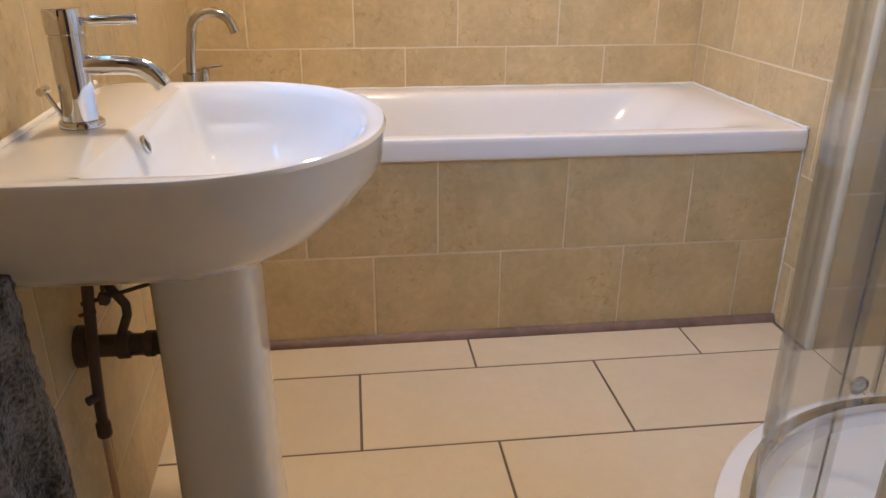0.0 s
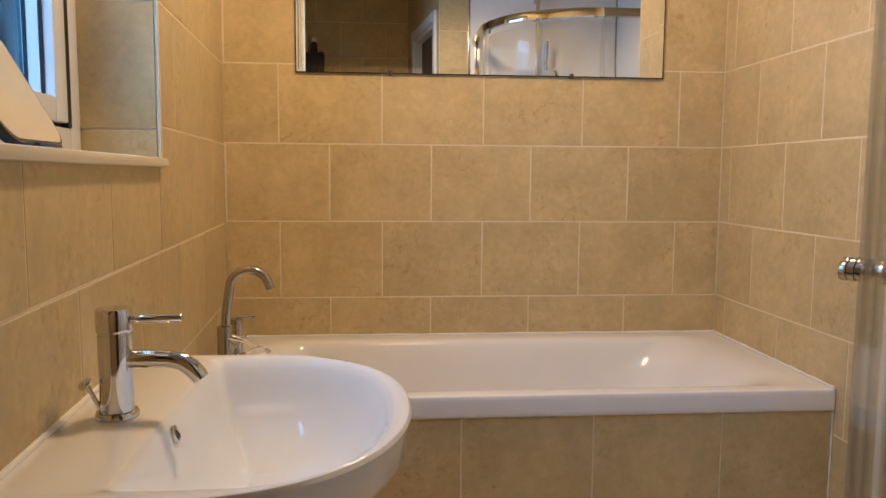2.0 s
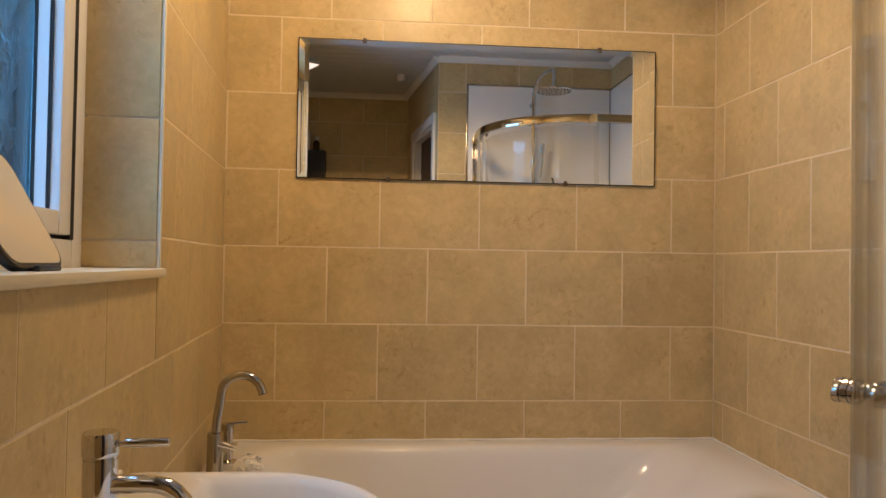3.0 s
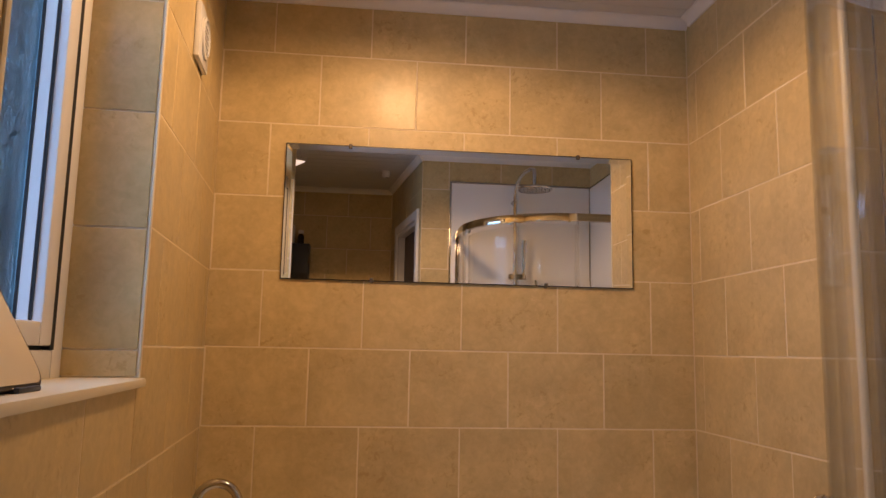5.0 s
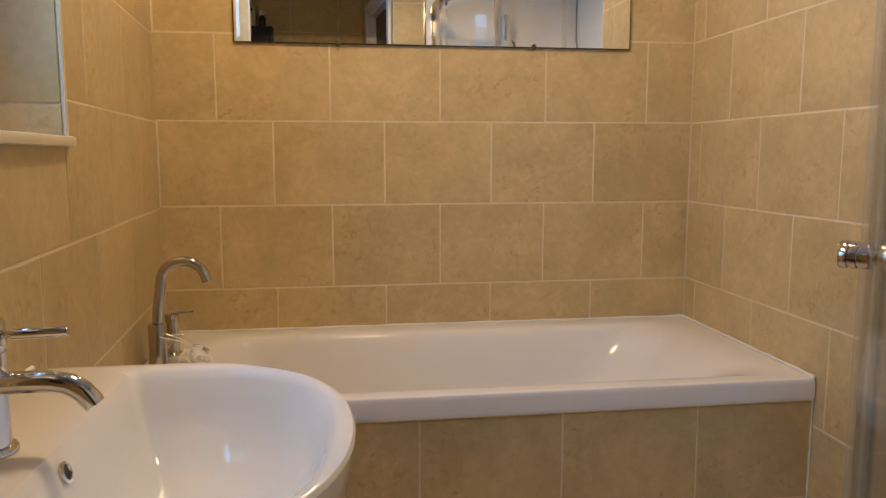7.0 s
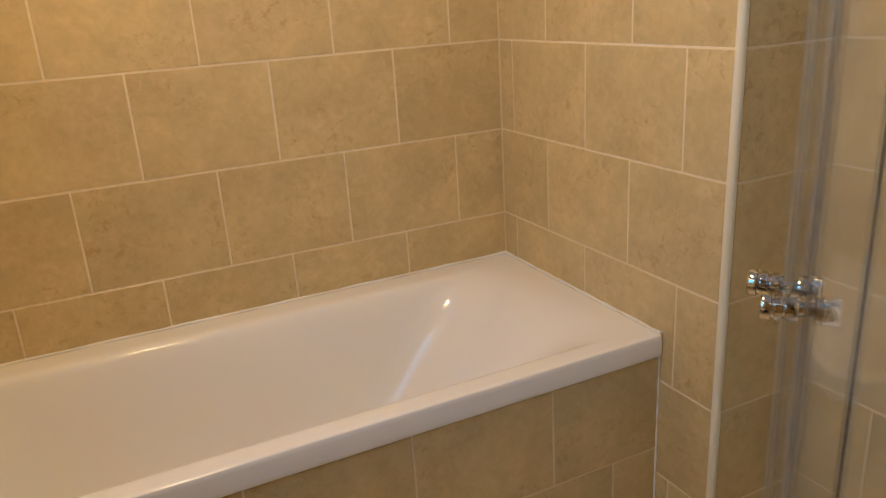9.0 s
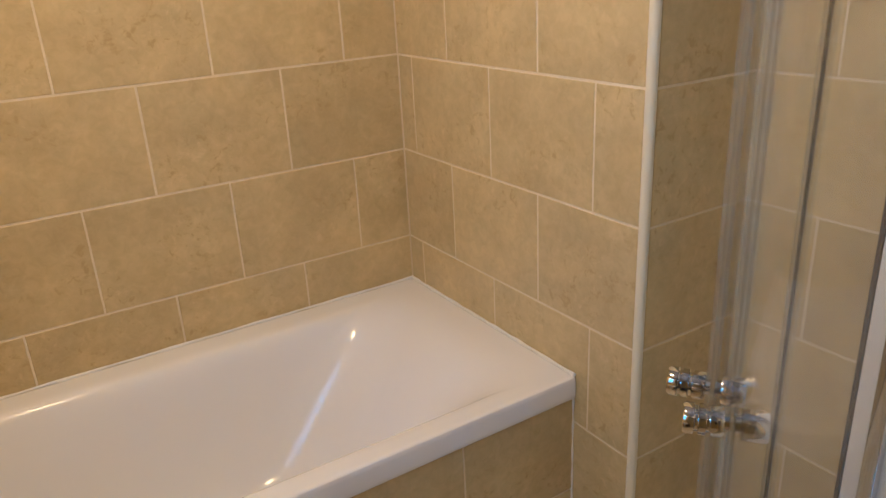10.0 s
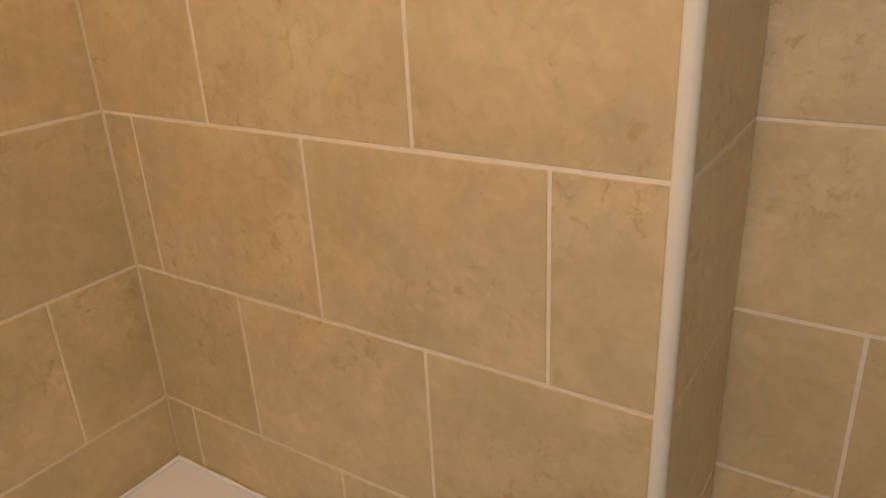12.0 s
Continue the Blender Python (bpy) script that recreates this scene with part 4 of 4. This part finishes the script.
rail("top_rail", 1.868, 1.908, 0.030, CHROME, 0.528)
rail("bottom_rail", 0.065, 0.083, 0.026, CHROME, 0.498)
for r, a0, a1, nm in ((0.510, 90.5, 127.0, "sliding_door"), (0.488, 126.0, 179.5, "sliding_door")):
    bm = bm_()
    curved(bm, r, a0, a1, ZG0 + 0.012, ZG1 - 0.015, 0.005)
    dr = part(nm, bm, GLASS, screen, "curved clear glass sliding door")
    edge = a1 - 0.2 if a0 < 120 else a0 + 0.2
    bm = bm_()
    curved(bm, r - 0.003, edge - 0.9, edge + 0.9, ZG0 + 0.012, ZG1 - 0.015, 0.012, 4)
    part("edge_seal", bm, SEAL, dr, "clear plastic edge seal")
    far_edge = a0 + 0.4 if a0 < 120 else a1 - 0.4
    bm = bm_()
    curved(bm, r - 0.002, far_edge - 0.5, far_edge + 0.5, ZG0 + 0.012, ZG1 - 0.015, 0.010, 4)
    part("edge_seal", bm, SEAL, dr, "clear plastic edge seal")
    ka = a1 - 5.0 if a0 < 120 else a0 + 3.5
    d = Vector((math.cos(radians(ka)), math.sin(radians(ka)), 0))
    c = Vector((*RC, 0.940))
    bm = bm_()
    lathe(bm, [(0.009, 0), (0.009, 0.005), (0.0155, 0.006), (0.0165, 0.010), (0.0165, 0.019), (0.0135, 0.020), (0.0135, 0.023), (0.0168, 0.024), (0.0168, 0.031), (0.0140, 0.032), (0.0140, 0.035), (0.0170, 0.036), (0.0170, 0.044), (0.0155, 0.047), (0.0, 0.0475)], c + d * (r + 0.005), d, 28)
    part("knob", bm, CHROME, dr, "round ribbed chrome knob")
    bm = bm_()
    lathe(bm, [(0.010, 0), (0.010, 0.006), (0.0165, 0.007), (0.0175, 0.012), (0.0175, 0.030), (0.0155, 0.033), (0.0, 0.0335)], c + d * r, -d, 28)
    part("knob", bm, CHROME, dr, "round ribbed chrome knob")
    for ra in (a0 + 4, a1 - 4):
        d = Vector((math.cos(radians(ra)), math.sin(radians(ra)), 0))
        for z in (1.886, ZG0 + 0.026):
            bm = bm_()
            lathe(bm, [(0.006, -0.006), (0.012, -0.004), (0.022, 0.0), (0.022, 0.006), (0.010, 0.010), (0.007, 0.014)], Vector((*RC, z)) + d * (r + 0.006), d, 20)
            part("roller", bm, STEEL, dr, "dull chrome roller")
for side in (0, 1):
    bm = bm_()
    if side == 0:
        box(bm, RC[0], RC[1] + RG - 0.003, ZG0, XS - 0.028, RC[1] + RG + 0.003, ZG1)
        post = (XS - 0.030, RC[1] + RG - 0.014, XS - 0.003, RC[1] + RG + 0.014)
        strip = (RC[0] - 0.002, RC[1] + RG - 0.009, RC[0] + 0.008, RC[1] + RG + 0.009)
    else:
        box(bm, RC[0] - RG - 0.003, YS + 0.028, ZG0, RC[0] - RG + 0.003, RC[1], ZG1)
        post = (RC[0] - RG - 0.014, YS + 0.003, RC[0] - RG + 0.014, YS + 0.030)
        strip = (RC[0] - RG - 0.009, RC[1] - 0.008, RC[0] - RG + 0.009, RC[1] + 0.002)
    part("fixed_panel", bm, GLASS, screen, "clear glass fixed panel", smooth=False)
    bm = bm_()
    box(bm, post[0], post[1], 0.065, post[2], post[3], 1.908, 0.003)
    part("wall_profile", bm, CHROME, screen)
    bm = bm_()
    box(bm, strip[0], strip[1], ZG0, strip[2], strip[3], ZG1, 0.002)
    part("panel_seal", bm, SEAL, screen, "clear plastic edge seal")

# white shower boards on both walls
boards = thing("shower_wall_board", (XS, YS, 0.065), "glossy white shower wall boards with chrome edge trims", "wall panel", kind="structure")
PZ = 2.245
bm = bm_()
box(bm, 0.648, YS - 0.0005, 0.066, XS - 0.001, YS + 0.010, PZ, 0.001)
part("board", bm, PANEL, boards, smooth=False)
bm = bm_()
box(bm, XS - 0.010, YS + 0.010, 0.066, XS + 0.0005, 1.418, PZ, 0.001)
part("board", bm, PANEL, boards, smooth=False)
for a in ((0.637, YS, 0.066, 0.6478, YS + 0.013, PZ + 0.010), (0.6482, YS, PZ + 0.0005, XS - 0.012, YS + 0.013, PZ + 0.010), (XS - 0.013, YS + 0.0105, PZ + 0.0005, XS + 0.0005, 1.419, PZ + 0.010), (XS - 0.018, YS + 0.0105, 0.066, XS - 0.0103, YS + 0.018, PZ)):
    bm = bm_()
    box(bm, *a, 0.002)
    part("edge_trim", bm, STEEL, boards, "chrome edge trim")

bm = bm_()
box(bm, XS - 0.014, 1.4195, 0.066, XS + 0.0005, 1.4275, PZ + 0.010, 0.002)
part("edge_seal", bm, PIPE, boards, "dark edge strip")

shower = thing("riser_shower", (1.10, YS, 1.0), "chrome riser shower with a round rain head and hand shower", "shower")
sx, hx = 1.046, 1.094
bm = bm_()
tube(bm, [(sx, YS + 0.06, 1.02), (sx, YS + 0.06, 1.6), (sx, YS + 0.06, 2.16)] + [Vector((sx + 0.024 * (1 - math.cos(radians(a))), YS + 0.06 + 0.17 - 0.17 * math.cos(radians(a)), 2.16 + 0.12 * math.sin(radians(a)))) for a in range(15, 91, 15)] + [(hx - 0.008, YS + 0.33, 2.275), (hx - 0.002, YS + 0.37, 2.262), (hx, YS + 0.38, 2.235), (hx, YS + 0.38, 2.165)], 0.0115, 16)
part("riser", bm, CHROME, shower)
bm = bm_()
lathe(bm, [(0.012, 0.028), (0.022, 0.020), (0.100, 0.012), (0.104, 0.006), (0.100, 0.0), (0.0, 0.0)], (hx, YS + 0.38, 2.135), (0, 0, 1), 40)
head = part("rain_head", bm, CHROME, shower)
bm = bm_()
for ring_r, n in ((0.020, 6), (0.042, 12), (0.065, 18), (0.088, 24)):
    for i in range(n):
        a = 2 * math.pi * i / n
        lathe(bm, [(0.003, 0), (0.002, -0.004)], (hx + ring_r * math.cos(a), YS + 0.38 + ring_r * math.sin(a), 2.1352), (0, 0, 1), 6)
part("nozzles", bm, BLACK, head, "dark rubber spray nozzles")
for z in (2.13, 1.15):
    bm = bm_()
    tube(bm, [(sx, YS + 0.010, z), (sx, YS + 0.065, z)], [0.018, 0.013], 16)
    part("bracket", bm, CHROME, shower)
bm = bm_()
tube(bm, [(sx - 0.075, YS + 0.07, 1.02), (sx - 0.070, YS + 0.07, 1.02), (sx + 0.19, YS + 0.07, 1.02), (sx + 0.195, YS + 0.07, 1.02)], [0.018, 0.022, 0.022, 0.018], 18)
part("thermostatic_bar", bm, CHROME, shower)
bm = bm_()
box(bm, sx - 0.040, YS + 0.040, 1.635, sx + 0.070, YS + 0.085, 1.672, 0.006)
part("slider", bm, STEEL, shower, "dull chrome slider")
bm = bm_()
tube(bm, [(sx + 0.052, YS + 0.075, 1.62), (sx + 0.052, YS + 0.082, 1.78), (sx + 0.052, YS + 0.095, 1.86), (sx + 0.052, YS + 0.102, 1.885)], [0.010, 0.012, 0.017, 0.014], 16)
part("hand_shower", bm, CHROME, shower)
bm = bm_()
tube(bm, [(sx + 0.052, YS + 0.075, 1.63)] + [Vector((sx + 0.052 + 0.09 * math.sin(radians(a)), YS + 0.08, 1.28 + 0.34 * math.cos(radians(a)))) for a in range(10, 200, 15)] + [(sx + 0.02, YS + 0.07, 1.0)], 0.007, 10)
part("hose", bm, STEEL, shower)

# ---- entrance behind the camera ----


def hall(u, n, z):
    a = radians(90 - hang)
    return Vector((0.318 + u * math.cos(a) - n * math.sin(a), YF + u * math.sin(a) + n * math.cos(a), z))


def hbox(bm, u0, u1, n0, n1, z0, z1, r=0.0):
    q = bm_()
    box(q, u0, n0, z0, u1, n1, z1, r)
    for v in q.verts:
        v.co = hall(v.co.x, v.co.y, v.co.z)
    me = bpy.data.meshes.new("t")
    q.to_mesh(me)
    q.free()
    bm.from_mesh(me)
    bpy.data.meshes.remove(me)
    return bm


door = thing("door_1", hall(0.65, -0.05, 0.0), "dark wooden door in a white painted frame", "door", kind="structure")
bm = bm_()
hbox(bm, DOOR[0] - 0.055, DOOR[0] + 0.004, 0.0005, 0.018, 0, DOOR[3] + 0.055, 0.004)
hbox(bm, DOOR[1] - 0.004, DOOR[1] + 0.055, 0.0005, 0.018, 0, DOOR[3] + 0.055, 0.004)
hbox(bm, DOOR[0] + 0.004, DOOR[1] - 0.004, 0.0005, 0.0175, DOOR[3] - 0.004, DOOR[3] + 0.055, 0.004)
part("architrave", bm, PAINT, door, "white painted architrave")
bm = bm_()
hbox(bm, DOOR[0] + 0.0005, DOOR[0] + 0.025, -0.10, 0.0, 0, DOOR[3] - 0.0005)
hbox(bm, DOOR[1] - 0.025, DOOR[1] - 0.0005, -0.10, 0.0, 0, DOOR[3] - 0.0005)
hbox(bm, DOOR[0] + 0.025, DOOR[1] - 0.025, -0.10, 0.0, DOOR[3] - 0.025, DOOR[3] - 0.0005)
part("door_lining", bm, PAINT, door, smooth=False)
bm = bm_()
hbox(bm, DOOR[0] + 0.027, DOOR[1] - 0.027, -0.085, -0.045, 0.004, DOOR[3] - 0.027, 0.002)
leaf = part("door_leaf", bm, WOOD, door)
for a, b in ((0.15, 0.85), (1.0, 1.88)):
    bm = bm_()
    hbox(bm, DOOR[0] + 0.13, DOOR[1] - 0.13, -0.046, -0.040, a, b, 0.003)
    part("raised_panel", bm, WOOD, leaf)
bm = bm_()
q0, q1 = hall(DOOR[0] + 0.08, -0.045, 1.0), hall(DOOR[0] + 0.08, 0.0, 1.0)
tube(bm, [q0, q1, hall(DOOR[0] + 0.095, 0.006, 1.0), hall(DOOR[0] + 0.20, 0.006, 1.0)], 0.009, 12)
part("door_handle", bm, CHROME, leaf, "chrome lever handle")

cab = thing("wall_cabinet", (-0.45, -0.52, 1.30), "black wall-hung cabinet on the far tiled wall", "cabinet")
bm = bm_()
box(bm, -0.605, YF + 0.001, 1.30, -0.295, -0.475, 1.965, 0.003)
part("body", bm, BLACK, cab)
bm = bm_()
box(bm, -0.603, -0.4745, 1.305, -0.297, -0.458, 1.960, 0.003)
leaf = part("door", bm, BLACK, cab)
bm = bm_()
tube(bm, [(-0.32, -0.459, 1.55), (-0.32, -0.445, 1.55), (-0.32, -0.445, 1.66), (-0.32, -0.459, 1.66)], 0.004, 8)
part("handle", bm, STEEL, leaf, "dull metal bar handle")
bottle = thing("soap_bottle", (-0.440, -0.52, 1.965), "tall white plastic bottle standing on the cabinet", "bottle")
bm = bm_()
lathe(bm, [(0.028, 0), (0.032, 0.004), (0.032, 0.125), (0.026, 0.142), (0.014, 0.150), (0.014, 0.172), (0.0, 0.173)], (-0.440, -0.52, 1.965), k=24)
part("bottle_body", bm, SOAP, bottle)
bm = bm_()
lathe(bm, [(0.011, 0), (0.011, 0.0015)], (-0.434, -0.4885, 2.075), (0.1, 1, 0), 18)
part("printed_mark", bm, BLACK, bottle, "small round dark printed mark")
jar = thing("brown_bottle", (-0.364, -0.51, 1.965), "short dark brown bottle with a white cap", "bottle")
bm = bm_()
lathe(bm, [(0.021, 0), (0.024, 0.003), (0.024, 0.058), (0.014, 0.072), (0.014, 0.078)], (-0.364, -0.51, 1.965), k=20)
part("bottle_body", bm, AMBER, jar)
bm = bm_()
lathe(bm, [(0.018, 0.076), (0.020, 0.078), (0.020, 0.100), (0.017, 0.103)], (-0.364, -0.51, 1.965), k=20)
part("cap", bm, SOAP, jar, "white screw cap")

# ---- ceiling fittings ----
down = thing("recessed_downlight", LAMP, "round chrome recessed ceiling downlight, lit", "ceiling light")
bm = bm_()
k = 32
prof = [(0.044, -0.004), (0.052, -0.006), (0.056, -0.003), (0.056, 0.0), (0.044, 0.0)]
rows = [[Vector((LAMP[0] + r * math.cos(2 * math.pi * i / k), LAMP[1] + r * math.sin(2 * math.pi * i / k), ZC + h)) for i in range(k)] for r, h in prof]
loft(bm, rows + [rows[0]], cap0=False, cap1=False)
part("bezel", bm, CHROME, down)
bm = bm_()
lathe(bm, [(0.043, 0), (0.043, 0.0015)], (LAMP[0], LAMP[1], ZC - 0.003), (0, 0, 1), 32)
part("lens", bm, LENS, down, "glowing lens")
square = thing("square_ceiling_light", (-0.455, 0.27, ZC), "square surface-mounted white ceiling light, lit", "ceiling light")
turn = pose(-0.455, 0.270, ZC, 0, 0, 60.9)
for nm, s, z0, z1, mt in (("housing", 0.130, -0.030, -0.0005, UPVC), ("diffuser", 0.124, -0.0335, -0.0305, DIFFUSER)):
    bm = bm_()
    box(bm, -s, -s, z0, s, s, z1, 0.002)
    bmesh.ops.transform(bm, matrix=turn, verts=bm.verts)
    part(nm, bm, mt, square)
detector = thing("smoke_alarm", (0.16, 0.30, ZC), "small white round ceiling alarm", "alarm")
bm = bm_()
lathe(bm, [(0.030, 0), (0.030, -0.03), (0.024, -0.045), (0.0, -0.046)], (0.245, 0.02, ZC - 0.0005), k=28)
part("body", bm, UPVC, detector)

# ---- tiles, laid last ----
lay_tiles(bath_panel, (0, XE - BX0, 0.0, BZ - 0.058), (XE - 0.972) % PU, (XE - 0.972 + PU / 2) % PU, 0.248, [], 21)
for job in tile_jobs:
    lay_tiles(*job)
lay_tiles(floor, (-0.62, 1.56, -0.62, 1.875), 0.385, 0.091, 1.713, [(-0.7, -0.395, 0.90, 2.0), (0.47, 1.6, -0.7, 0.49), (1.26, 1.6, 1.70, 1.9)], 22, pu=0.5985, pv=0.302, gap=0.006, mat=FLOOR_TILE, name="floor_tile", flat=True)
